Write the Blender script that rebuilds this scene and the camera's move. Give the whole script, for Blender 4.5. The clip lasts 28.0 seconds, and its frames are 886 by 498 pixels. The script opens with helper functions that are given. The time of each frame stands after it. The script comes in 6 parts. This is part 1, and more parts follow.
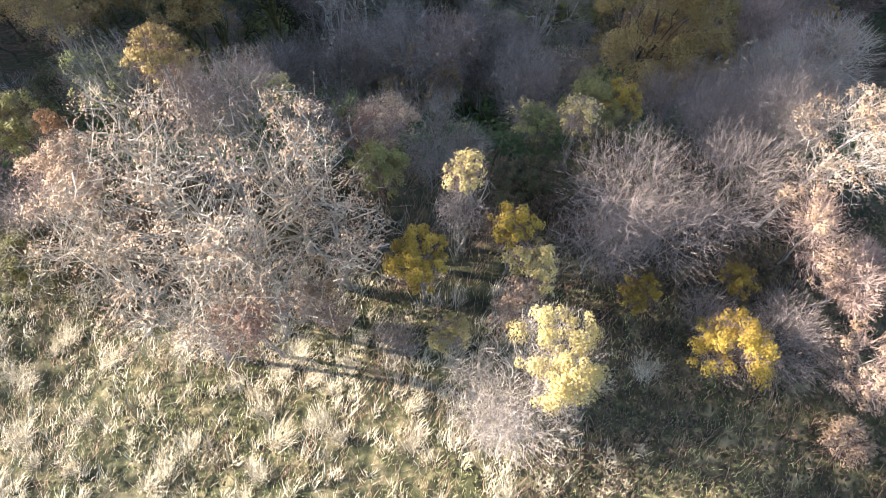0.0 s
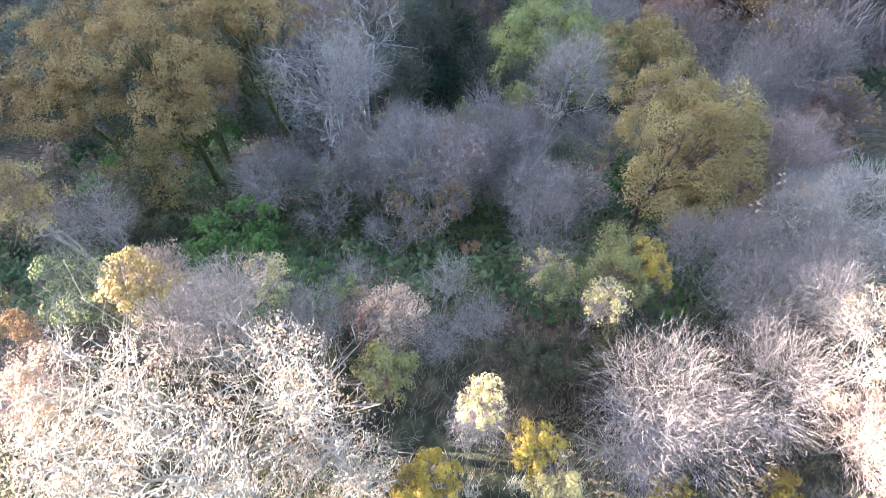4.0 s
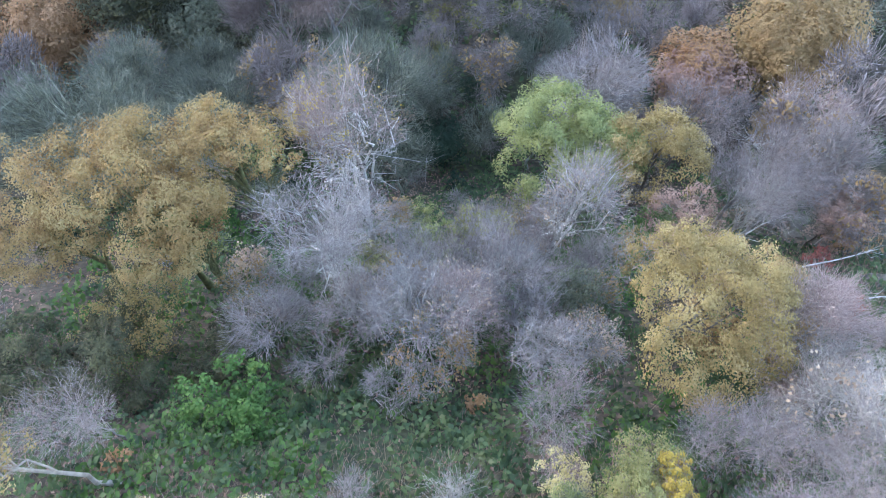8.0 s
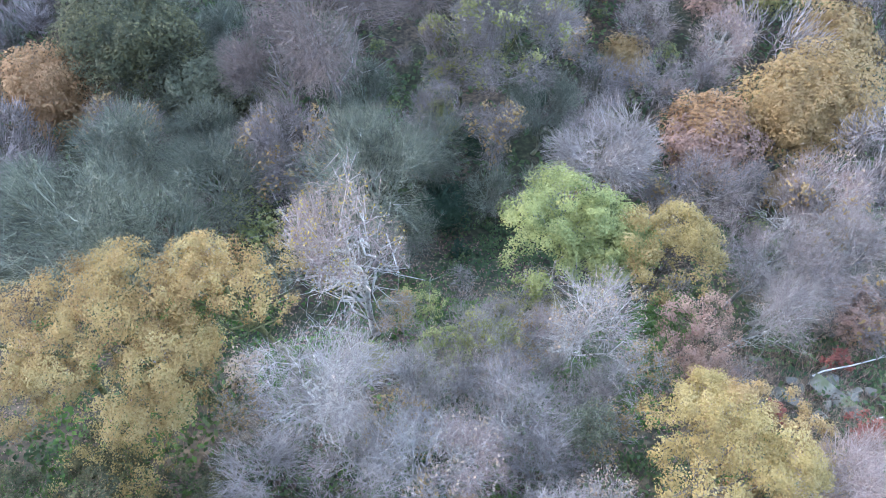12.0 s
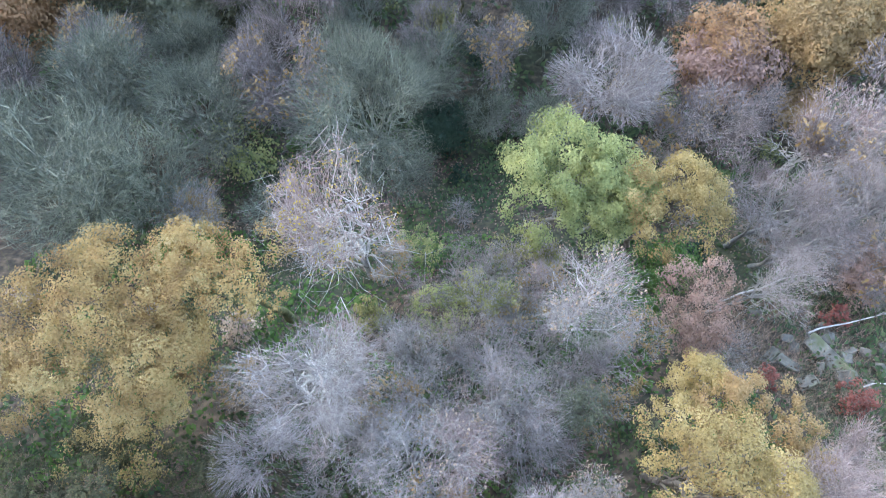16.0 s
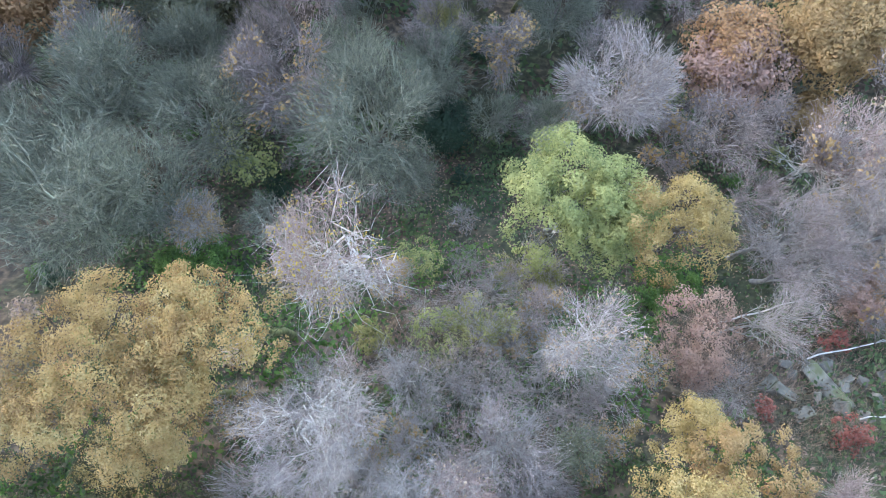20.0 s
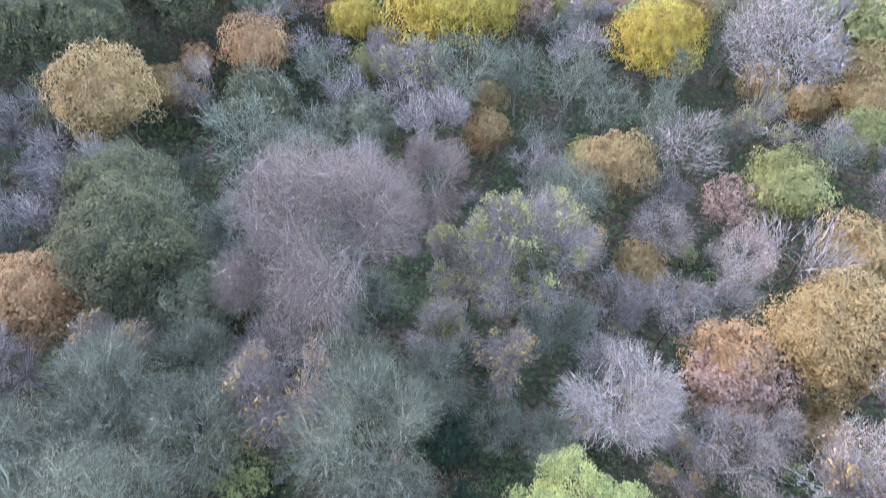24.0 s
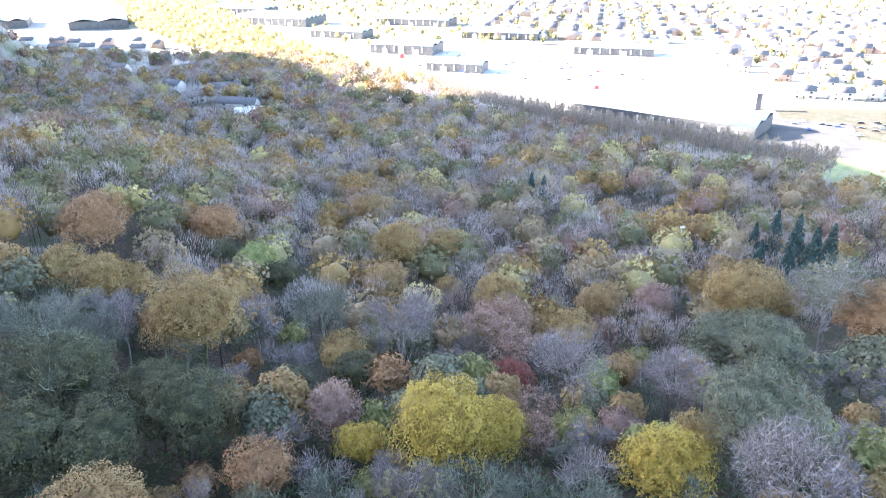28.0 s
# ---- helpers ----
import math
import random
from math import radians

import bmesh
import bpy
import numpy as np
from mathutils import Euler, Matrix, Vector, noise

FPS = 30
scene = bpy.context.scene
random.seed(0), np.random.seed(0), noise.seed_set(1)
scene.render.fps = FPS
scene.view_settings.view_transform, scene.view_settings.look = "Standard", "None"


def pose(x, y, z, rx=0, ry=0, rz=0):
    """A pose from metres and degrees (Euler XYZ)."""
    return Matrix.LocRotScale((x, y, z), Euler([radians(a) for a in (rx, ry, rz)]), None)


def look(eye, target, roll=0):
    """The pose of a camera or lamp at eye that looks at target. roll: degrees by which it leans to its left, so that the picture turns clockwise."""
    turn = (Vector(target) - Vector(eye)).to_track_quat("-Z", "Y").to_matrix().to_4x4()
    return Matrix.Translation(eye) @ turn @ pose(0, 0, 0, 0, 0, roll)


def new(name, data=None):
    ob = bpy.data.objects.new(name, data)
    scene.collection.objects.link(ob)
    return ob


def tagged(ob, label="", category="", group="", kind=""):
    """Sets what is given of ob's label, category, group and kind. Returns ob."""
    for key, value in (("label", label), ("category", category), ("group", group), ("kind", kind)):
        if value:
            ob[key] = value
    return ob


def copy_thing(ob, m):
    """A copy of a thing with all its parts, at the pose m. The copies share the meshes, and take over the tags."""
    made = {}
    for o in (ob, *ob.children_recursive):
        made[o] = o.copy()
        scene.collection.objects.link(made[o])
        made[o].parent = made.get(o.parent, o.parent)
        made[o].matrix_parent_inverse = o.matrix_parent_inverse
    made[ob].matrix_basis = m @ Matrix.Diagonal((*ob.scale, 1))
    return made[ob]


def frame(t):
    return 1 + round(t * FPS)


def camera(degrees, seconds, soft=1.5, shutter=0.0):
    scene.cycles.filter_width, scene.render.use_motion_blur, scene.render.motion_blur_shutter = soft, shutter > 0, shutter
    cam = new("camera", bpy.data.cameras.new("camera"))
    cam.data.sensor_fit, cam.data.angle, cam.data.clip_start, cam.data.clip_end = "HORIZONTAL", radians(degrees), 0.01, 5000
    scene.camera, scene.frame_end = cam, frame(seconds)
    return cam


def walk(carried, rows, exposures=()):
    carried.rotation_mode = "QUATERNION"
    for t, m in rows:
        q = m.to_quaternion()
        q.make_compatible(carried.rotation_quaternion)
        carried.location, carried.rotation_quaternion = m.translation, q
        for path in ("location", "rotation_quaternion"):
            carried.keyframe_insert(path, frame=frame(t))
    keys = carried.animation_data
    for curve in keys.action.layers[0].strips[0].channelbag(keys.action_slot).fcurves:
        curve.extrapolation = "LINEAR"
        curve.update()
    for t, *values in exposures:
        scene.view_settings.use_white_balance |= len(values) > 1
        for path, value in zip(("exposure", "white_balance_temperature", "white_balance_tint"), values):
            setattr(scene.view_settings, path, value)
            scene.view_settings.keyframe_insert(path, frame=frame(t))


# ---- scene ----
cam = camera(65.0, 28.0, soft=0.7, shutter=0.5)
PATH = [
    (0, (-0.008, 0.0, 100.061), (-0.008, 0.787, 98.222), -0.0),
    (0.5, (-0.014, 0.429, 100.184), (-0.013, 1.215, 98.345), -0.0),
    (1, (-0.001, 1.026, 100.17), (-0.001, 1.813, 98.331), -0.0),
    (1.5, (-0.049, 1.681, 100.225), (-0.048, 2.47, 98.388), -0.0),
    (2, (-0.097, 2.43, 100.227), (-0.097, 3.216, 98.388), 0.0),
    (2.5, (-0.16, 3.193, 100.299), (-0.159, 3.972, 98.456), -0.0),
    (3, (-0.229, 3.954, 100.335), (-0.229, 4.729, 98.491), -0.0),
    (3.5, (-0.295, 4.687, 100.378), (-0.295, 5.46, 98.533), -0.0),
    (4, (-0.314, 5.429, 100.453), (-0.314, 6.202, 98.608), 0.0),
    (4.5, (-0.322, 6.138, 100.538), (-0.323, 6.911, 98.693), 0.0),
    (6.5, (-0.362, 8.992, 100.817), (-0.365, 9.77, 98.975), 0.0),
    (7, (-0.386, 9.739, 100.86), (-0.389, 10.518, 99.018), 0.0),
    (7.5, (-0.387, 10.479, 100.932), (-0.391, 11.258, 99.09), 0.0),
    (8, (-0.4, 11.192, 100.99), (-0.405, 11.973, 99.149), 0.0),
    (8.5, (-0.403, 11.878, 101.057), (-0.409, 12.662, 99.217), 0.0),
    (9, (-0.419, 12.659, 101.125), (-0.425, 13.443, 99.285), -0.0),
    (9.5, (-0.445, 13.335, 101.171), (-0.453, 14.121, 99.332), -0.0),
    (10, (-0.478, 14.023, 101.231), (-0.486, 14.81, 99.392), -0.0),
    (10.5, (-0.484, 14.717, 101.316), (-0.493, 15.502, 99.477), -0.0),
    (11, (-0.518, 15.377, 101.39), (-0.527, 16.163, 99.551), 0.0),
    (11.5, (-0.533, 16.031, 101.436), (-0.543, 16.817, 99.596), -0.0),
    (12, (-0.586, 16.584, 101.675), (-0.595, 17.371, 99.837), -0.0),
    (12.5, (-0.608, 17.227, 101.84), (-0.617, 18.015, 100.002), -0.0),
    (14.5, (-0.396, 19.592, 102.069), (-0.408, 20.335, 100.212), -0.0),
    (15, (-0.386, 20.171, 102.055), (-0.397, 20.827, 100.166), -0.0),
    (15.5, (-0.408, 20.71, 102.056), (-0.418, 21.242, 100.128), -0.0),
    (16, (-0.416, 21.247, 102.088), (-0.424, 21.67, 100.133), -0.0),
    (16.5, (-0.414, 21.806, 102.19), (-0.422, 22.152, 100.22), -0.0),
    (17, (-0.421, 22.249, 102.243), (-0.428, 22.557, 100.267), -0.0),
    (17.5, (-0.413, 22.674, 102.286), (-0.42, 22.976, 100.309), -0.0),
    (18, (-0.418, 23.066, 102.343), (-0.426, 23.369, 100.366), -0.0),
    (18.5, (-0.425, 23.435, 102.398), (-0.434, 23.741, 100.421), -0.0),
    (19, (-0.433, 23.774, 102.431), (-0.442, 24.081, 100.454), 0.0),
    (19.5, (-0.431, 24.171, 102.47), (-0.44, 24.475, 100.493), 0.0),
    (20, (-0.442, 24.578, 102.506), (-0.452, 24.879, 100.529), 0.0),
    (20.5, (-0.45, 24.856, 102.546), (-0.46, 25.157, 100.569), 0.0),
    (22.5, (-0.375, 25.915, 102.650), (-0.399, 26.529, 100.747), 0.0),
    (23, (-0.375, 26.097, 102.668), (-0.406, 26.862, 100.820), 0.0),
    (23.5, (-0.413, 26.315, 102.689), (-0.451, 27.225, 100.909), 0.0),
    (24, (-0.450, 26.562, 102.714), (-0.496, 27.615, 101.014), 0.0),
    (24.5, (-0.431, 26.710, 102.728), (-0.486, 27.901, 101.122), 0.0),
    (25, (-0.431, 26.851, 102.742), (-0.494, 28.169, 101.239), 0.0),
    (25.5, (-0.394, 26.939, 102.751), (-0.463, 28.379, 101.364), 0.0),
    (26, (-0.413, 27.263, 102.782), (-0.489, 28.807, 101.513), 0.0),
    (26.5, (-0.431, 27.275, 102.783), (-0.516, 28.919, 101.648), 0.0),
    (27, (-0.431, 27.269, 102.783), (-0.520, 28.997, 101.780), 0.0),
    (27.5, (-0.450, 27.263, 102.782), (-0.545, 29.045, 101.880), 0.0),
    (28, (-0.450, 27.198, 102.776), (-0.550, 29.014, 101.943), 0.0),
]
# the camera shows its picture brighter over the shaded wood than over the sunlit edge
walk(cam, [(t, look(eye, target, roll)) for t, eye, target, roll in PATH],
     exposures=[(0, 2.35, 6700, 16), (2, 2.75, 6450, 17), (4.5, 3.75, 6300, 16), (6.5, 4.05, 6350, 15), (9, 4.2, 6500, 15), (12, 4.45, 6600, 15), (15, 4.65, 6700, 14), (16, 4.35, 6800, 14), (17, 4.32, 6950, 14), (20, 4.3, 6950, 14), (23, 4.47, 7050, 18), (24.5, 4.8, 7050, 20), (26, 4.93, 6700, 20), (27, 4.8, 6450, 20), (28, 4.02, 6350, 18)])

# ---- light: low sun over an added, unseen ridge at the -x side, clear sky; only what stands above its shade is lit ----
SUN_UP, SUN_TURN = 20.0, 100.0   # degrees above the horizon; the light heads for +y, turned to +x
world = bpy.data.worlds.new("sky")
scene.world = world
world.use_nodes = True
wn = world.node_tree.nodes
sky = wn.new("ShaderNodeTexSky")
sky.sky_type = 'NISHITA'
sky.sun_disc = False
sky.sun_elevation = radians(SUN_UP)
sky.sun_rotation = radians(180 + SUN_TURN)
wn["Background"].inputs["Strength"].default_value = 0.09
world.node_tree.links.new(sky.outputs["Color"], wn["Background"].inputs["Color"])
sun_data = bpy.data.lights.new("sun", 'SUN')
sun_data.energy, sun_data.angle, sun_data.color = 5.0, radians(0.5), (1.0, 0.90, 0.76)
sun = new("sun", sun_data)
sun.matrix_world = look((0, 0, 300), (300 * math.sin(radians(SUN_TURN)), 300 * math.cos(radians(SUN_TURN)), 300 - 300 * math.tan(radians(SUN_UP))))

# ---- materials ----
def nodes_of(name):
    m = bpy.data.materials.new(name)
    m.use_nodes = True
    t = m.node_tree
    return m, t, t.nodes, t.links, t.nodes["Principled BSDF"]


def ramp_of(n, stops):
    r = n.new("ShaderNodeValToRGB")
    while len(r.color_ramp.elements) > 1:
        r.color_ramp.elements.remove(r.color_ramp.elements[-1])
    for i, (p, c) in enumerate(stops):
        e = r.color_ramp.elements[0] if i == 0 else r.color_ramp.elements.new(p)
        e.position, e.color = p, (*c, 1)
    return r


def noise_of(n, l, scale, detail=4.0, space="Object"):
    tc = n.new("ShaderNodeTexCoord")
    t = n.new("ShaderNodeTexNoise")
    t.inputs["Scale"].default_value, t.inputs["Detail"].default_value = scale, detail
    l.new(tc.outputs[space], t.inputs["Vector"])
    return t


def leaf_mat(name, colours, through_light=0.26, clump=0.74, scale=0.8):
    """Leaves: a colour of its own for each leaf, drifting over the crown in clumps."""
    m, t, n, l, b = nodes_of(name)
    geo = n.new("ShaderNodeNewGeometry")
    tex = noise_of(n, l, scale, 3.0)
    mix = n.new("ShaderNodeMath"); mix.operation = 'MULTIPLY_ADD'
    mix.inputs[1].default_value = 1.0 - clump
    l.new(geo.outputs["Random Per Island"], mix.inputs[0])
    sc = n.new("ShaderNodeMath"); sc.operation = 'MULTIPLY_ADD'
    sc.inputs[1].default_value, sc.inputs[2].default_value = 2.2 * clump, -0.6 * clump
    l.new(tex.outputs["Fac"], sc.inputs[0])
    l.new(sc.outputs[0], mix.inputs[2])
    k = len(colours) - 1
    colours = [tuple(v * 0.9 + 0.1 * sum(c) / 3 for v in c) for c in colours]
    r = ramp_of(n, [(i / k, c) for i, c in enumerate(colours)])
    l.new(mix.outputs[0], r.inputs["Fac"])
    l.new(r.outputs["Color"], b.inputs["Base Color"])
    b.inputs["Roughness"].default_value = 0.62
    b.inputs["Specular IOR Level"].default_value = 0.3
    tr = n.new("ShaderNodeBsdfTranslucent")
    l.new(r.outputs["Color"], tr.inputs["Color"])
    ms = n.new("ShaderNodeMixShader")
    ms.inputs["Fac"].default_value = through_light
    l.new(b.outputs[0], ms.inputs[1]); l.new(tr.outputs[0], ms.inputs[2])
    l.new(ms.outputs[0], n["Material Output"].inputs["Surface"])
    return m


def bark_mat(name, low, high, spots=None, scale=3.0):
    m, t, n, l, b = nodes_of(name)
    tex = noise_of(n, l, scale, 6.0)
    r = ramp_of(n, [(0.32, low), (0.68, high)])
    l.new(tex.outputs["Fac"], r.inputs["Fac"])
    out = r.outputs["Color"]
    if spots:
        t2 = noise_of(n, l, scale * 1.7, 2.0)
        r2 = ramp_of(n, [(0.56, (0, 0, 0)), (0.64, (1, 1, 1))])
        l.new(t2.outputs["Fac"], r2.inputs["Fac"])
        mx = n.new("ShaderNodeMix"); mx.data_type = 'RGBA'
        l.new(r2.outputs["Color"], mx.inputs["Factor"])
        l.new(out, mx.inputs["A"])
        mx.inputs["B"].default_value = (*spots, 1)
        out = mx.outputs["Result"]
    l.new(out, b.inputs["Base Color"])
    b.inputs["Roughness"].default_value = 0.85
    bump = n.new("ShaderNodeBump"); bump.inputs["Strength"].default_value = 0.5; bump.inputs["Distance"].default_value = 0.03
    l.new(tex.outputs["Fac"], bump.inputs["Height"]); l.new(bump.outputs[0], b.inputs["Normal"])
    return m


def twig_mat(name, low, high):
    m, t, n, l, b = nodes_of(name)
    geo = n.new("ShaderNodeNewGeometry")
    r = ramp_of(n, [(0.0, low), (1.0, high)])
    l.new(geo.outputs["Random Per Island"], r.inputs["Fac"])
    l.new(r.outputs["Color"], b.inputs["Base Color"])
    b.inputs["Roughness"].default_value = 0.8
    return m


LEAF = dict(
    # ochre's darkest stop puts the shaded gaps of the crown into the leaf colour
    ochre=leaf_mat("ochre_leaves", [(0.07, 0.04, 0.015), (0.23, 0.135, 0.045), (0.34, 0.215, 0.068), (0.36, 0.262, 0.09), (0.46, 0.345, 0.155)]),
    brownyellow=leaf_mat("brown_yellow_leaves", [(0.08, 0.056, 0.02), (0.25, 0.175, 0.055), (0.37, 0.27, 0.088), (0.46, 0.355, 0.16)]),
    gold=leaf_mat("golden_leaves", [(0.17, 0.11, 0.02), (0.42, 0.29, 0.03), (0.56, 0.43, 0.06)]),
    yellow=leaf_mat("yellow_leaves", [(0.30, 0.19, 0.03), (0.54, 0.37, 0.05), (0.62, 0.45, 0.08), (0.66, 0.53, 0.17)]),
    paleyellow=leaf_mat("pale_yellow_leaves", [(0.34, 0.27, 0.09), (0.55, 0.45, 0.17), (0.62, 0.53, 0.26)]),
    orange=leaf_mat("orange_leaves", [(0.18, 0.09, 0.035), (0.36, 0.195, 0.08), (0.45, 0.275, 0.13)]),
    tan=leaf_mat("tan_leaves", [(0.16, 0.095, 0.035), (0.31, 0.195, 0.07), (0.41, 0.28, 0.12)]),
    olive=leaf_mat("olive_leaves", [(0.10, 0.11, 0.03), (0.24, 0.23, 0.07), (0.36, 0.33, 0.11)]),
    lime=leaf_mat("yellow_green_leaves", [(0.09, 0.12, 0.04), (0.25, 0.275, 0.085), (0.42, 0.41, 0.14)]),
    green=leaf_mat("green_leaves", [(0.03, 0.07, 0.015), (0.08, 0.17, 0.03), (0.16, 0.26, 0.05)]),
    dark=leaf_mat("dark_evergreen_leaves", [(0.012, 0.03, 0.018), (0.03, 0.065, 0.035), (0.06, 0.10, 0.05)]),
    silver=leaf_mat("silver_green_leaves", [(0.12, 0.145, 0.08), (0.24, 0.27, 0.16), (0.36, 0.38, 0.26)]),
    red=leaf_mat("red_leaves", [(0.12, 0.04, 0.025), (0.28, 0.085, 0.06), (0.36, 0.14, 0.10)]),
    russet=leaf_mat("russet_leaves", [(0.17, 0.09, 0.06), (0.33, 0.20, 0.15), (0.42, 0.28, 0.21)]),
    cream=leaf_mat("withered_pale_leaves", [(0.24, 0.155, 0.10), (0.40, 0.285, 0.19), (0.52, 0.41, 0.29)]),
    pine=leaf_mat("blue_green_needles", [(0.012, 0.035, 0.03), (0.03, 0.075, 0.065), (0.06, 0.12, 0.10)]),
    bramble=leaf_mat("bramble_leaves", [(0.02, 0.04, 0.018), (0.05, 0.09, 0.035), (0.10, 0.15, 0.05), (0.16, 0.14, 0.07)]),
    darkolive=leaf_mat("dark_olive_leaves", [(0.025, 0.03, 0.015), (0.075, 0.078, 0.035), (0.20, 0.18, 0.07)]),
    lichen=leaf_mat("grey_green_leaves", [(0.07, 0.075, 0.04), (0.15, 0.155, 0.09), (0.25, 0.245, 0.155)]),
)
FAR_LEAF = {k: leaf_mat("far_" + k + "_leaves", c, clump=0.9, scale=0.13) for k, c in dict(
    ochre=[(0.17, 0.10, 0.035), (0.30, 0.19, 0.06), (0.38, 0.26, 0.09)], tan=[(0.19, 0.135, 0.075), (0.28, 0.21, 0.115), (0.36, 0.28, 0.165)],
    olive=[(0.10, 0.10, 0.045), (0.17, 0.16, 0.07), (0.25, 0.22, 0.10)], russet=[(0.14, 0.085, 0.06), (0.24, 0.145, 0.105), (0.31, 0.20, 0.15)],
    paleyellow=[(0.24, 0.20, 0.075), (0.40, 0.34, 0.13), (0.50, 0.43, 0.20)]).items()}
TWIG = dict(
    purple=twig_mat("purple_grey_twigs", (0.17, 0.148, 0.138), (0.40, 0.355, 0.33)),
    bush=twig_mat("purple_brown_twigs", (0.145, 0.12, 0.11), (0.33, 0.285, 0.27)),
    pale=twig_mat("pale_grey_twigs", (0.22, 0.195, 0.18), (0.43, 0.39, 0.355)),
    bleached=twig_mat("bleached_thorn_twigs", (0.25, 0.23, 0.20), (0.52, 0.485, 0.42)),
    dusk=twig_mat("dusky_purple_twigs", (0.1, 0.082, 0.076), (0.36, 0.305, 0.285)),
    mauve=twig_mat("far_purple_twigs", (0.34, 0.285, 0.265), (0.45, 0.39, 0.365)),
    darklichen=twig_mat("dark_lichen_twigs", (0.05, 0.056, 0.04), (0.22, 0.23, 0.165)),
    lichen=twig_mat("lichen_green_twigs", (0.05, 0.057, 0.041), (0.24, 0.252, 0.187)),
    rose=twig_mat("rose_brown_twigs", (0.115, 0.084, 0.073), (0.27, 0.21, 0.188)),
    brown=twig_mat("brown_twigs", (0.14, 0.09, 0.065), (0.30, 0.21, 0.16)),
    pink=twig_mat("pinkish_twigs", (0.22, 0.155, 0.135), (0.41, 0.32, 0.29)),
)
BARK = dict(
    birch=bark_mat("birch_bark", (0.36, 0.345, 0.32), (0.57, 0.55, 0.515), spots=(0.07, 0.06, 0.055), scale=2.6),
    oak=bark_mat("oak_bark", (0.06, 0.05, 0.04), (0.17, 0.14, 0.11)),
    moss=bark_mat("mossy_bark", (0.05, 0.06, 0.02), (0.17, 0.17, 0.07)),
    grey=bark_mat("grey_bark", (0.16, 0.15, 0.14), (0.34, 0.32, 0.29)),
    thorn=bark_mat("hawthorn_bark", (0.20, 0.18, 0.155), (0.40, 0.37, 0.32)),
    lichen=bark_mat("lichen_grey_bark", (0.13, 0.14, 0.105), (0.30, 0.315, 0.24)),
    white=bark_mat("bleached_bark", (0.42, 0.40, 0.37), (0.66, 0.63, 0.58)),
)

# ---- the lie of the land ----
# TERRAIN
PROFILE_Y = [-400, -80, -20, 4, 11, 13.5, 17, 24, 30, 38, 46, 60, 100, 200, 330, 430, 520, 4000]
PROFILE_Z = [96, 88, 83, 81.3, 80.6, 78.3, 73, 66.5, 58.5, 51, 46, 42, 36, 22, 8, 1, 0, 0]


# crest of an unseen ridge, added to shade the wood, along y at x = -400
SHADE_RIDGE_Y = [-300, 20, 76.5, 78, 79.5, 81.5, 84, 92, 150, 190, 270, 370, 470, 515, 540, 560]
SHADE_RIDGE_Z = [114, 214, 224, 226, 232, 235, 237, 239, 241, 246, 238, 231, 210, 190, 60, 0]


# and of a higher unseen hill behind it, added for shade too, at x = -600
SHADE_HILL_Y = [430, 500, 560, 592, 653, 676, 725, 750]
SHADE_HILL_Z = [0, 160, 218, 214, 194, 172, 122, 0]


def smooth(a, b, v):
    s = np.clip((v - a) / (b - a), 0.0, 1.0)
    return s * s * (3 - 2 * s)


def lift(x, y):
    """Height of the ground: a brow, a steep wooded bank, then a long slope to the valley; a spur on the -x side, and
    two added shade-casting crests beyond it.
    """
    x, y = np.asarray(x, float), np.asarray(y, float)
    z = (np.interp(y - 2.0, PROFILE_Y, PROFILE_Z) + 2 * np.interp(y, PROFILE_Y, PROFILE_Z) + np.interp(y + 2.0, PROFILE_Y, PROFILE_Z)) / 4
    z = z + 30.0 * smooth(-35, -125, x) * np.exp(-((y - 165) / 85.0) ** 2)
    z = z + 46.0 * smooth(-30, -230, x) * (1 - smooth(0, 140, y)) - 6.0 * smooth(30, 110, x) * (1 - smooth(20, 70, y))
    z = z + 0.8 * smooth(-11.3, -15, x) * np.exp(-((y - 6.5) / 3.5) ** 2)
    z = z + 0.35 * np.sin(x * 0.31 + 1.3) * np.sin(y * 0.27) * smooth(14, 24, y) + 0.12 * np.sin(x * 1.1) * np.sin(y * 0.9 + 0.6)
    z = z + 1.6 * np.sin(x * 0.045 + 0.7) * np.sin(y * 0.033) * smooth(60, 110, y) * (1 - smooth(330, 420, y))
    crest = np.interp(y, SHADE_RIDGE_Y, SHADE_RIDGE_Z)
    z = z + np.maximum(crest - z, 0) * np.exp(-((x + 400) / 48.0) ** 2)
    crest = np.interp(y, SHADE_HILL_Y, SHADE_HILL_Z)
    z = z + np.maximum(crest - z, 0) * np.exp(-((x + 600) / 60.0) ** 2)
    return z
# TERRAIN END


def height(x, y):
    return float(lift(x, y))


# ---- mesh tools ----


def mesh_of(name, verts, faces, mat, smooth_shade=False):
    """verts: n x 3; faces: an m x k array of corner numbers, or a list of such arrays."""
    me = bpy.data.meshes.new(name)
    groups = faces if isinstance(faces, list) else [faces]
    groups = [np.asarray(g, np.int32) for g in groups if len(g)]
    loops = np.concatenate([g.ravel() for g in groups])
    sizes = np.concatenate([np.full(len(g), g.shape[1], np.int32) for g in groups])
    starts = np.concatenate([[0], np.cumsum(sizes)[:-1]]).astype(np.int32)
    me.vertices.add(len(verts)); me.vertices.foreach_set("co", np.asarray(verts, np.float32).ravel())
    me.loops.add(len(loops)); me.loops.foreach_set("vertex_index", loops)
    me.polygons.add(len(sizes)); me.polygons.foreach_set("loop_start", starts)
    me.update(calc_edges=True)
    if smooth_shade:
        me.polygons.foreach_set("use_smooth", np.ones(len(sizes), bool))
    me.materials.append(mat)
    return me


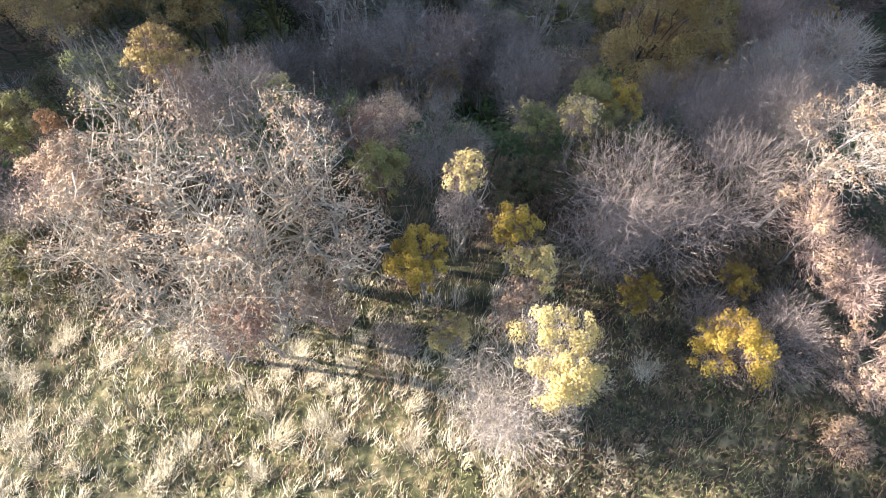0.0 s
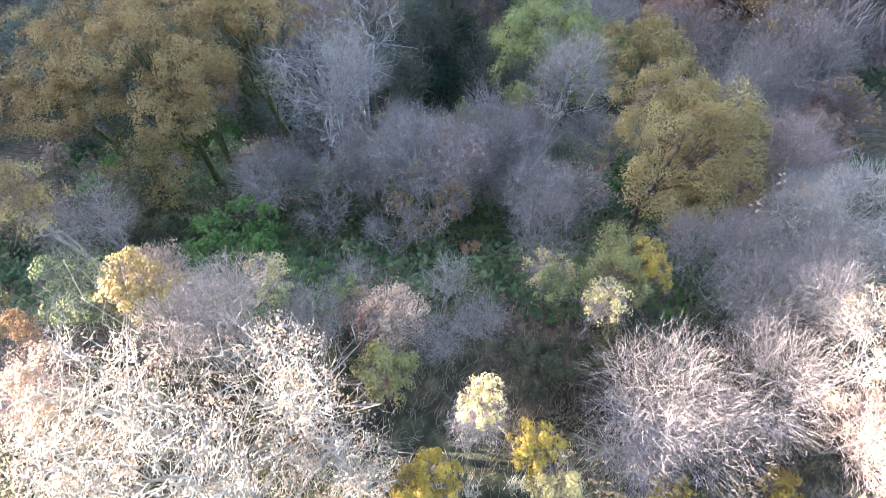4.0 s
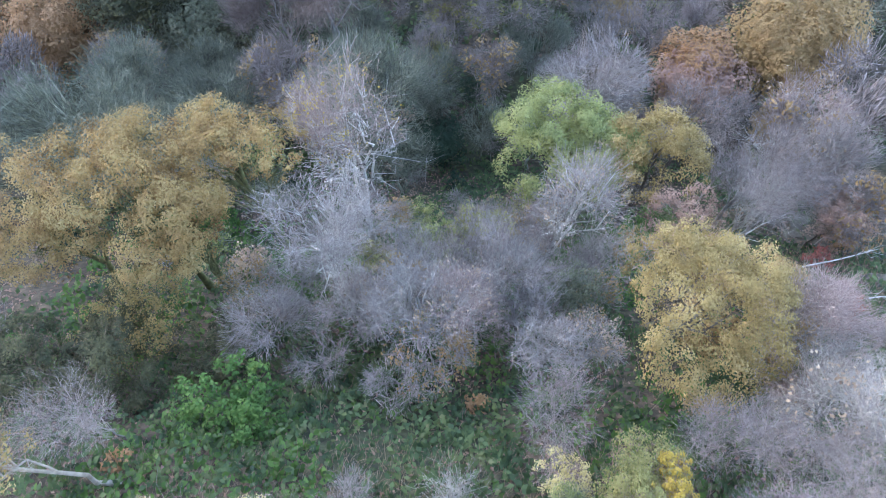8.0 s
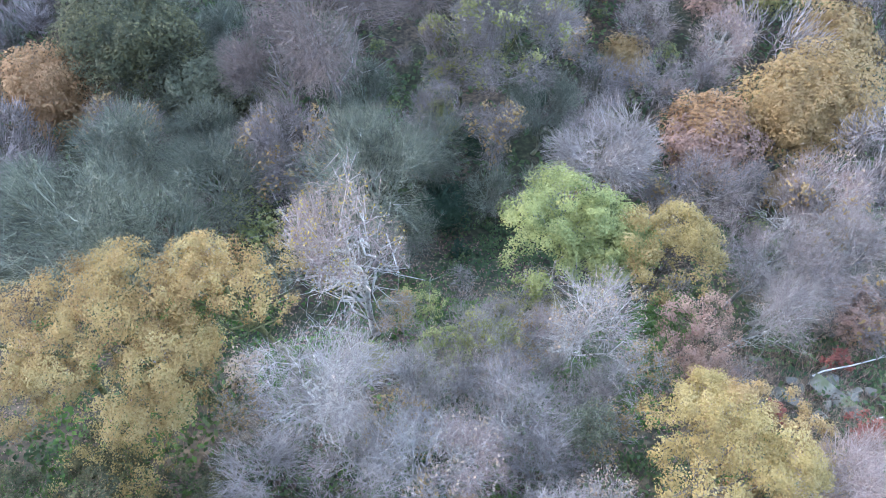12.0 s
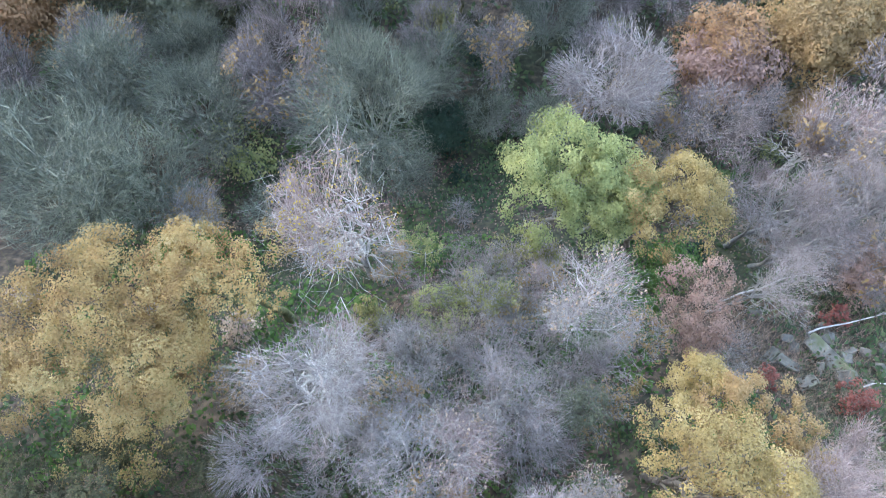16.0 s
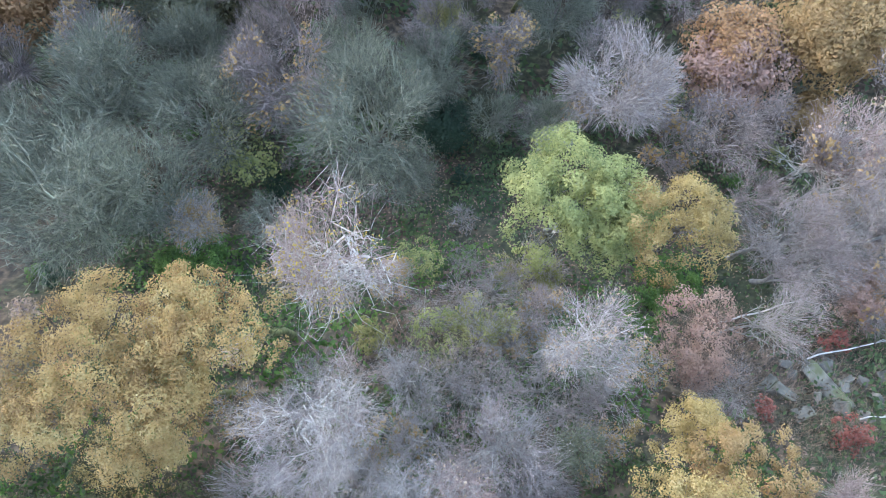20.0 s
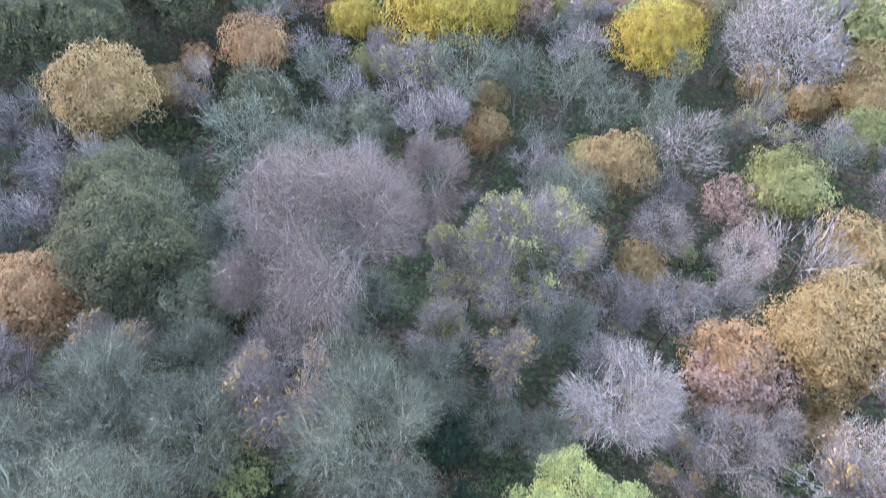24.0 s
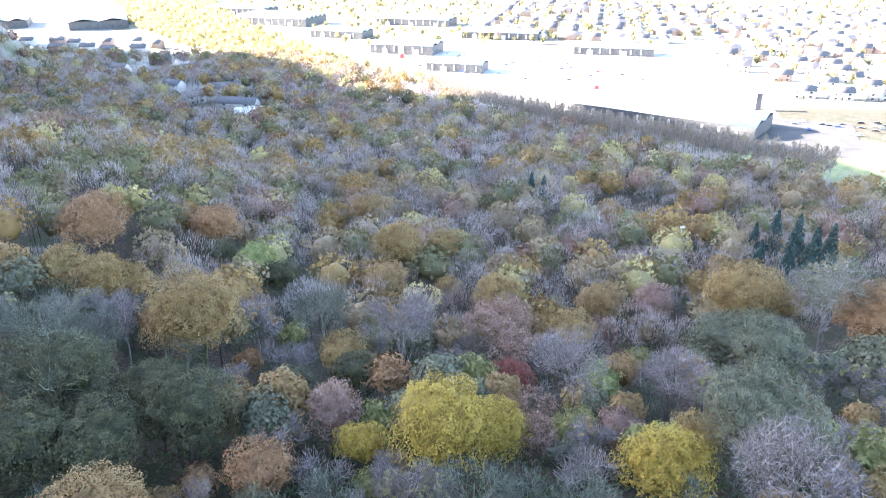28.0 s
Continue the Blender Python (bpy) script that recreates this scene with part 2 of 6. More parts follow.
def child(name, me, parent, label=""):
    ob = new(name, me)
    ob.parent = parent
    if label:
        ob["label"] = label
    return ob


def part(name, bm, material, parent, label=""):
    me = bpy.data.meshes.new(name)
    bm.to_mesh(me); bm.free()
    me.materials.append(material)
    return child(name, me, parent, label)


def unit(v):
    return v / np.maximum(np.linalg.norm(v, axis=-1, keepdims=True), 1e-9)


def scatter_dirs(n, rng):
    return unit(rng.normal(size=(n, 3)))


def tubes(lines, sides=5):
    """lines: list of (points k x 3, radii k). One closed-looking tube along each."""
    V, F, base = [], [], 0
    for pts, rad in lines:
        k = len(pts)
        tang = unit(np.gradient(pts, axis=0))
        ref = np.where(np.abs(tang[:, 2:3]) > 0.9, [[1.0, 0, 0]], [[0, 0, 1.0]])
        a = unit(np.cross(tang, ref)); b = np.cross(tang, a)
        ang = np.arange(sides) * 2 * np.pi / sides
        ring = pts[:, None] + rad[:, None, None] * (np.cos(ang)[None, :, None] * a[:, None] + np.sin(ang)[None, :, None] * b[:, None])
        V.append(ring.reshape(-1, 3))
        i = np.arange(k - 1)[:, None] * sides; j = np.arange(sides)[None]; j2 = (j + 1) % sides
        F.append((np.stack([i + j, i + j2, i + sides + j2, i + sides + j], -1)).reshape(-1, 4) + base)
        base += k * sides
    return np.concatenate(V), np.concatenate(F)


def ribbons(p, q, w, rng):
    """Thin twigs from p to q, each one a slim tapering blade."""
    d = unit(q - p)
    s = unit(np.cross(d, scatter_dirs(len(p), rng))) * (w[:, None] if np.ndim(w) else w) * 0.5
    n = len(p)
    v = np.stack([p - s, p + s, q], 1).reshape(-1, 3)
    return v, np.arange(3 * n).reshape(-1, 3)


def leaf_quads(c, nrm, size, rng, loose=0.5):
    """Leaves: folded rhombi at c, facing about nrm."""
    n = len(c)
    nrm = unit(nrm + loose * scatter_dirs(n, rng))
    a = unit(np.cross(nrm, scatter_dirs(n, rng))); b = np.cross(nrm, a)
    s = size * rng.uniform(0.65, 1.35, (n, 1))
    v = np.stack([c - a * s * 0.62, c - b * s * 0.36 + nrm * s * 0.12, c + a * s * 0.62, c + b * s * 0.36 + nrm * s * 0.12], 1)
    return v.reshape(-1, 3), np.arange(4 * n).reshape(-1, 4)


def crown_lobes(r, squash, rng, count, rough=0.36):
    """Sub-crowns that make an uneven outline: centres and radii, about the crown's middle."""
    d = scatter_dirs(count, rng)
    d[:, 2] = np.abs(d[:, 2]) * 1.0 - 0.35
    d = unit(d)
    rad = r * rng.uniform(rough * 0.7, rough * 1.25, count)
    c = d * (r - rad * 0.95)[:, None] * [1, 1, squash]
    return c, rad


def leafy(r, squash, n, size, rng, lobes=None, lean=(0, 0)):
    """Leaf places in two steps: boughs, and on each bough clumps of leaves with gaps between."""
    k = lobes or int(np.clip(9 + r * 2, 10, 20))
    c, rad = crown_lobes(r, squash, rng, k, 0.36 if lobes else (0.42 if r > 1.5 else 0.58))
    m = 12 if r > 1.2 else 6
    par = np.repeat(np.arange(k), m)
    d = scatter_dirs(k * m, rng)
    d[:, 2] = np.where(d[:, 2] < -0.3, -d[:, 2], d[:, 2])
    sc = c[par] + d * rad[par][:, None] * [0.85, 0.85, 0.75]
    sr = rad[par] * rng.uniform(0.18, 0.36, k * m)
    pick = rng.choice(k * m, n, p=sr ** 2 / (sr ** 2).sum())
    dd = scatter_dirs(n, rng)
    dd[:, 2] = np.where(dd[:, 2] < -0.35, -dd[:, 2], dd[:, 2])
    shell = rng.uniform(0.0, 1.0, (n, 1)) ** 0.4
    pos = sc[pick] + dd * shell * sr[pick][:, None] * 1.08
    return pos, unit(0.8 * dd + 0.35 * d[pick] + [0, 0, 0.35]), c, rad


def ball_grid(level):
    """A unit ball of triangles: an octahedron split level times."""
    v = [(1, 0, 0), (-1, 0, 0), (0, 1, 0), (0, -1, 0), (0, 0, 1), (0, 0, -1)]
    f = [(0, 2, 4), (2, 1, 4), (1, 3, 4), (3, 0, 4), (2, 0, 5), (1, 2, 5), (3, 1, 5), (0, 3, 5)]
    for _ in range(level):
        mids, g = {}, []

        def half(a, c):
            key = (min(a, c), max(a, c))
            if key not in mids:
                mids[key] = len(v)
                v.append(tuple((v[a][i] + v[c][i]) / 2 for i in range(3)))
            return mids[key]
        for a, c, e in f:
            x, y, z = half(a, c), half(c, e), half(e, a)
            g += [(a, x, z), (x, c, y), (z, y, e), (x, y, z)]
        f = g
    return unit(np.array(v, float)), np.array(f)


BALL1 = ball_grid(1)


def balls(c, rad, grid, rng, rough=0.12, squash=1.0):
    """Uneven masses of inner foliage at c."""
    bv, bf = grid
    n, k = len(c), len(bv)
    ph = rng.uniform(0, 6.28, (n, 1, 3))
    w = 1 + rough * (np.sin(bv[None] * 5 + ph).sum(-1, keepdims=True) * 0.6 + 0.5 * rng.normal(size=(n, k, 1)))
    v = c[:, None] + bv[None] * w * rad[:, None, None] * [1, 1, squash]
    return v.reshape(-1, 3), (np.arange(n)[:, None, None] * k + bf[None]).reshape(-1, 3)


BALL3 = ball_grid(3)


def dome(r, squash, n, rng):
    """A full rounded crown: a billowing dome of many boughs, leaves on and just under its surface, and an inner mass."""
    k = int(np.clip(26 + r * 8, 34, 80))
    i = np.arange(k) + 0.5
    zz = 1 - i / k * 1.55
    a = i * 2.39996 + rng.uniform(0, 6.28)
    w = np.sqrt(np.maximum(1 - zz * zz, 0))
    hub = unit(np.stack([np.cos(a) * w, np.sin(a) * w, zz], -1) + 0.26 * rng.normal(size=(k, 3)))
    tight = rng.uniform(14, 60, k) * np.clip(r / 4, 0.6, 1.5)
    swell = rng.uniform(0.12, 0.32, k)
    ph = rng.uniform(0, 6.28, 6)

    def reach(d):
        b = (np.exp((d @ hub.T - 1) * tight) * swell).max(1)
        u = 0.10 * np.sin(d[:, 0] * 2.6 + ph[0]) + 0.10 * np.sin(d[:, 1] * 3.1 + ph[1]) + 0.06 * np.sin(d[:, 2] * 5 + ph[2])
        u = u + 0.035 * np.sin(d[:, 0] * 13 + ph[3]) * np.sin(d[:, 1] * 12 + ph[4]) + 0.03 * np.sin(d[:, 2] * 17 + d[:, 0] * 9 + ph[5])
        return r * (0.75 + b + u * (2.0 if r < 2 else 1.0))
    d = scatter_dirs(n, rng)
    d[:, 2] = np.where(d[:, 2] < -0.45, -d[:, 2], d[:, 2])
    own = (d @ hub.T).argmax(1)
    rad = reach(d) * (1.0 - (0.6 if r < 2 else 0.3) * rng.uniform(0, 1, n) ** 1.7)
    pos = d * rad[:, None] * [1, 1, squash]
    bv, bf = BALL3
    mass = bv * (reach(bv) * 0.62)[:, None] * [1, 1, squash]
    return pos, unit(0.6 * d + 1.5 * (d - hub[own]) + [0, 0, 0.3]), hub * (r * 0.75) * [1, 1, squash], np.full(k, r * 0.25), (mass, bf)


def bend(p, q, rng, k=5, wobble=0.08, sag=0.0):
    t = np.linspace(0, 1, k)[:, None]
    ln = np.linalg.norm(q - p)
    off = rng.normal(size=(k, 3)) * wobble * ln
    off[0] = off[-1] = 0
    pts = p + (q - p) * t + off
    pts[:, 2] += sag * ln * np.sin(t[:, 0] * np.pi)
    return pts


SPREAD = []   # where trees stand: x, y, crown radius


def tree(name, x, y, r, tall, seed, leaf=None, twig=None, bark="oak", cover=1.0, squash=0.8, limbs=6, lean=(0.0, 0.0),
         label="", fine=1.0, base=None, leaf_size=0.115, single=False, sink=0.0, group="", start=0.3, twig_n=None, category="tree", wood=1.0, dense=1.0, twist=0.03, solid=False, wild=0.0, knot=1.0):
    """One tree or shrub: trunk, limbs, twigs and a crown of leaves, its foot on the ground at x, y."""
    rng = np.random.default_rng(seed)
    SPREAD.append((x + lean[0], y + lean[1], r))
    z = height(x, y) - 0.15 - sink
    root = new(name)
    root.matrix_world = Matrix.Translation((x, y, z))
    top = np.array([lean[0], lean[1], tall])
    mid = np.array([lean[0] * 0.8, lean[1] * 0.8, max(tall - r * squash, tall * 0.45)])   # crown's middle
    tr = max(0.03, 0.0105 * tall * wood)
    # trunk
    trunk_top = mid + (top - mid) * 0.35
    pts = bend(np.zeros(3), trunk_top, rng, 7, 0.018)
    rad = np.linspace(tr, tr * 0.3, 7); rad[0] *= 1.5
    v, f = tubes([(pts, rad)], 7 if fine > 0.5 else 5)
    child("trunk", mesh_of("trunk", v, f, BARK[bark], True), root)
    # limbs and their branches
    solid = solid and leaf and cover >= 0.7
    if solid and single:
        limbs = min(limbs, 4)
    if solid:
        pos, nrm, lc, lr, mass = dome(r, squash, int(14.0 * r * r / leaf_size ** 2), rng)
    else:
        pos, nrm, lc, lr = leafy(r, squash, max(int(cover * max(fine, 0.8) * 12.0 * r * r / (leaf_size * leaf_size)), 30), leaf_size, rng, None if leaf and cover > 0.3 else limbs + 2)
    if category == "bush" and not solid and (not leaf or cover < 0.3):
        lc, lr = lc * 0.85, lr * 1.5                                # one soft haze of twigs
    order = rng.permutation(len(lc))[:limbs]
    starts, thick_all, thin_all = [], [], []
    rich = fine > 0.5
    t7 = np.linspace(0, 1, 7)[:, None]
    for i in order:
        foot = pts[int(rng.uniform(start, 0.85) * 6)]
        tip = mid + lc[i] * 1.04
        ln = np.linalg.norm(tip - foot)
        ctrl = foot + (tip - foot) * 0.38 + np.array([0, 0, 0.24 * ln])
        arm = (1 - t7) ** 2 * foot + 2 * t7 * (1 - t7) * ctrl + t7 ** 2 * tip
        arm[1:-1] += rng.normal(size=(5, 3)) * twist * ln
        lw = tr * rng.uniform(0.28, 0.45)
        thick, thin = [(arm, np.linspace(lw, lw * 0.2, 7))], []
        starts.append(arm[4:])
        for _ in range(9 if rich else 3):
            q = rng.integers(2, 6)
            run = unit(arm[q + 1] - arm[q - 1])
            way = unit(run + 0.62 * rng.normal(size=3) + [0, 0, 0.15])
            bl = ln * rng.uniform(0.22, 0.42) * (1.15 - 0.09 * q)
            br = bend(arm[q], arm[q] + way * bl, rng, 4, 0.09 + twist * 0.5, 0.04)
            bw = lw * (1 - q * 0.11) * 0.5 * knot
            thin.append((br, np.linspace(bw, bw * 0.25, 4)))
            starts.append(br[1:])
            if rich:
                for _ in range(4 if knot > 1 else 2):
                    p = br[rng.integers(1, 4)]
                    w2 = unit(way + 0.6 * rng.normal(size=3) + [0, 0, 0.2])
                    e2 = p + w2 * bl * rng.uniform(0.3, 0.6)
                    if knot > 1:
                        kink = (p + e2) / 2 + rng.normal(size=3) * bl * 0.09
                        thin.append((np.array([p, kink, e2]), np.array([bw * 0.55, bw * 0.42, bw * 0.2])))
                    else:
                        thin.append((np.array([p, e2]), np.array([bw * 0.34, bw * 0.1])))
        if single:
            thick_all += thick; thin_all += thin
            continue
        v1, f1 = tubes(thick, 5); v2, f2 = tubes(thin, 3)
        child("limb", mesh_of("limb", np.concatenate([v1, v2]), np.concatenate([f1, f2 + len(v1)]), BARK[bark], True), root)
    if single and thick_all:
        v, f = tubes(thick_all + thin_all, 3)
        child("limb", mesh_of("limb", v, f, BARK[bark], True), root)
    if twig:
        bushy = category == "bush"
        n = twig_n or int(dense * max(fine, 0.3) * (900 + 300 * r * r * (1.0 if cover < 0.3 or not leaf else 0.35)) * (0.75 if bushy else 0.8 if fine <= 0.5 else 0.75 if y > 30 else 1.05))
        st = np.concatenate(starts)
        lob = rng.choice(len(lc), n, p=lr ** 2 / (lr ** 2).sum())
        q = mid + lc[lob] + scatter_dirs(n, rng) * (rng.uniform(0, 1, (n, 1)) ** 0.3) * lr[lob][:, None] * 1.1
        near = st[rng.integers(0, len(st), n)]
        for _ in range(14):
            other = st[rng.integers(0, len(st), n)]
            closer = np.linalg.norm(other - q, axis=1) < np.linalg.norm(near - q, axis=1)
            near[closer] = other[closer]
        fork = mid - np.array([0, 0, 0.9 * r])
        d = unit(0.6 * unit(q - near) + 0.55 * unit(q - fork) + [0, 0, 0.12] + (0.1 + wild) * scatter_dirs(n, rng))
        ln = rng.uniform(0.14, 0.42, (n, 1)) * min(r, 3.4) * (0.42 if wild else 0.5)
        w = rng.uniform(0.009, 0.022, n) * (1.0 + 2.0 * (1 - fine)) * (1.5 if r > 3.5 else 1.0) * ((0.55 if fine > 0.5 else 1.0) if bushy else 1.15 if fine <= 0.5 else 1.35 if y > 30 else 0.95)
        v1, f1 = ribbons(q - d * ln, q + d * ln * 0.5, w, rng)
        m = n // 2                                                   # carriers towards the branch, and side shoots
        p2 = q[:m] - d[:m] * ln[:m]
        back = near[:m] - p2
        back = back * np.minimum(1.0, 1.3 * ln[:m] * 2 / np.maximum(np.linalg.norm(back, axis=1, keepdims=True), 1e-6))
        v2, f2 = ribbons(p2 + back, p2 + d[:m] * ln[:m] * 0.5, w[:m] * 1.4, rng)
        v3, f3 = ribbons(q[:m] - d[:m] * ln[:m] * 0.5, q[:m] + unit(d[:m] + 0.7 * scatter_dirs(m, rng)) * ln[:m] * 0.7, w[:m] * 0.9, rng)
        v = np.concatenate([v1, v2, v3])
        f = np.arange(len(v)).reshape(-1, 3)
        child("twig_crown", mesh_of("twig_crown", v, f, TWIG[twig]), root)
    if leaf and cover > 0:
        v, f = leaf_quads(mid + pos, nrm, leaf_size, rng, 0.45 if solid else 0.5)
        f = [f]
        if solid and r > 2:
            f.append(mass[1] + len(v)); v = np.concatenate([v, mid + mass[0]])
        child("crown", mesh_of("crown", v, f, LEAF[leaf]), root)
    return tagged(root, label, category, group)


STYLE = dict(
    ochre=dict(name="oak_tree", leaf="ochre", wood=1.4, bark="moss", squash=0.85, limbs=9, label="broad oak in ochre and yellow autumn leaf, mossy limbs"),
    brownyellow=dict(name="oak_tree", leaf="brownyellow", wood=1.4, bark="oak", squash=0.85, limbs=8, label="oak with dense brown-yellow autumn leaves"),
    yellow=dict(name="maple_tree", leaf="yellow", wood=1.4, bark="oak", squash=0.9, limbs=7, label="bright yellow autumn tree with a full crown"),
    paleyellow=dict(name="birch_tree", leaf="paleyellow", twig="pink", bark="birch", cover=0.5, limbs=6, label="birch with thin pale yellow leaves and bare twigs"),
    orange=dict(name="beech_tree", leaf="orange", bark="grey", squash=0.9, limbs=6, label="rounded tree in orange-brown autumn leaf"),
    tan=dict(name="oak_tree", leaf="tan", wood=1.4, bark="oak", squash=0.85, limbs=7, label="rounded oak in dull tan autumn leaf"),
    olive=dict(name="oak_tree", leaf="olive", wood=1.4, bark="oak", squash=0.85, limbs=7, label="rounded tree in olive-yellow leaf"),
    lime=dict(name="willow_tree", leaf="lime", bark="grey", squash=0.8, cover=1.4, limbs=8, label="dense yellow-green willow with a domed crown"),
    silver=dict(name="whitebeam_tree", leaf="silver", twig="pale", bark="grey", cover=0.75, limbs=6, label="slim tree with silvery grey-green leaves"),
    russet=dict(name="oak_tree", leaf="russet", twig="brown", bark="oak", cover=0.6, limbs=7, label="tree with withered pinkish-brown leaves"),
    redtree=dict(name="cherry_tree", leaf="red", twig="brown", bark="oak", cover=0.8, limbs=6, label="tree in deep red autumn leaf"),
    bare=dict(name="birch_tree", twig="purple", bark="grey", limbs=13, wood=1.4, dense=0.6, knot=1.1, wild=0.14, label="leafless birch with fine purple-grey twigs"),
    birch=dict(name="birch_tree", twig="pink", leaf="cream", cover=0.04, bark="birch", limbs=13, wood=1.1, dense=0.8, twist=0.055, knot=1.15, label="leafless silver birch with white trunk and limbs"),
    palebare=dict(name="birch_tree", twig="pale", bark="grey", limbs=13, label="pale leafless birch with fine grey twigs"),
    lichen=dict(name="ash_tree", twig="lichen", bark="lichen", wood=1.3, limbs=15, dense=0.5, knot=1.5, twist=0.04, label="leafless ash with grey-green lichen on its twigs"),
    lichenleaf=dict(name="ash_tree", twig="lichen", leaf="lichen", cover=0.75, bark="moss", limbs=8, label="ash with sparse grey-green leaves and lichen"),
    bareleaf=dict(name="hornbeam_tree", twig="purple", leaf="tan", cover=0.14, bark="grey", limbs=8, label="nearly leafless tree with purple twigs and a few tan leaves"),
    baregreen=dict(name="ash_tree", twig="purple", leaf="olive", cover=0.22, bark="moss", limbs=8, label="half-bare tree with grey twigs and some olive leaves"),
    redbare=dict(name="birch_tree", twig="pink", bark="grey", limbs=8, label="leafless tree with reddish-purple twigs"),
    hawthorn=dict(name="hawthorn_tree", twig="bleached", leaf="cream", cover=0.09, bark="thorn", limbs=11, squash=0.55, label="wide pale hawthorn, nearly bare, with withered leaves", wood=1.35, start=0.05, twist=0.1, wild=0.6, knot=1.15, dense=0.17),
    ybush=dict(name="sallow_bush", leaf="gold", twig="brown", bark="grey", cover=1.3, limbs=5, wild=0.28, category="bush", label="small bush with golden yellow leaves", start=0.1),
    pybush=dict(name="sallow_bush", leaf="paleyellow", twig="pink", bark="grey", cover=0.85, limbs=6, wild=0.28, category="bush", label="bush with pale yellow leaves and pink-grey twigs", start=0.05),
    creambush=dict(name="oak_sapling", leaf="cream", twig="pink", bark="grey", cover=0.6, limbs=5, wild=0.28, category="bush", label="oak sapling with withered cream-brown leaves", start=0.1),
    olivebush=dict(name="sallow_bush", leaf="olive", twig="brown", bark="oak", cover=0.9, limbs=5, wild=0.28, category="bush", label="dense olive-green bush turning yellow", start=0.1),
    greenbush=dict(name="elder_bush", leaf="green", bark="oak", cover=1.0, limbs=5, wild=0.28, category="bush", label="fresh green low bush on the bank", start=0.05),
    darkbush=dict(name="holly_bush", leaf="dark", bark="oak", cover=1.1, limbs=5, wild=0.28, category="bush", label="dark evergreen holly on the bank", start=0.1),
    limebush=dict(name="hazel_bush", leaf="lime", twig="lichen", bark="moss", cover=0.45, limbs=6, wild=0.28, category="bush", label="thin hazel with yellow-green leaves", start=0.1),
    redbush=dict(name="dogwood_bush", leaf="red", twig="brown", bark="oak", cover=0.7, limbs=5, wild=0.28, category="bush", label="low dogwood bush with red leaves", start=0.05),
    orangebush=dict(name="bracken_clump", leaf="orange", bark="oak", cover=0.8, limbs=3, wild=0.28, category="bush", label="small clump of orange bracken", start=0.05),
    barebush=dict(name="birch_shrub", twig="bush", bark="grey", limbs=14, wood=0.3, twist=0.06, knot=0.8, wild=0.3, category="bush", label="leafless shrub with pinkish-grey twigs", start=0.03),
    purplebush=dict(name="birch_shrub", twig="bush", bark="grey", limbs=14, wood=0.3, twist=0.06, knot=0.8, wild=0.3, category="bush", label="leafless shrub with purple-grey twigs", start=0.05),
    deadbush=dict(name="dead_shrub", twig="pale", bark="thorn", limbs=12, knot=1.5, wild=0.28, category="bush", label="small dead shrub with bleached white branches", start=0.03, wood=1.3),
)


def conifer(x, y, r, tall, seed, **_):
    """A dense dark conifer: tiers of drooping sprays round a straight trunk."""
    rng = np.random.default_rng(seed)
    root = new("cypress_tree"); root.matrix_world = Matrix.Translation((x, y, height(x, y) - 0.2))
    v, f = tubes([(np.array([[0, 0, 0], [0, 0, tall * 0.5], [0, 0, tall * 0.97]]), np.array([0.25, 0.15, 0.03]))], 5)
    child("trunk", mesh_of("trunk", v, f, BARK["oak"], True), root)
    n = 2600
    h = 1 - rng.uniform(0, 1, n) ** 0.62 * 0.93
    a = rng.uniform(0, 2 * np.pi, n)
    tier = 0.82 + 0.18 * np.sin(h * 42 + 2 * np.sin(3 * a))
    w = r * (1 - h) ** 0.75 * 1.15 * tier * rng.uniform(0.72, 1.0, n)
    out = np.stack([np.cos(a), np.sin(a), 0 * a], -1)
    v, f = leaf_quads(out * w[:, None] + np.stack([0 * h, 0 * h, h * tall], -1), out + [0, 0, 0.6], 0.5, rng)
    child("crown", mesh_of("crown", v, f, LEAF["pine"]), root)
    return tagged(root, "dark blue-green conifer in a tight group", "conifer", "conifers by the clearing")


def grow(kind, x, y, r, tall, seed, lean=(0.0, 0.0), **more):
    if kind == "pine":
        return conifer(x, y, r, tall, seed)
    s = dict(STYLE[kind]); s.update(more)
    name = s.pop("name")
    return tree(name, x, y, r, tall, seed, lean=lean, **s)

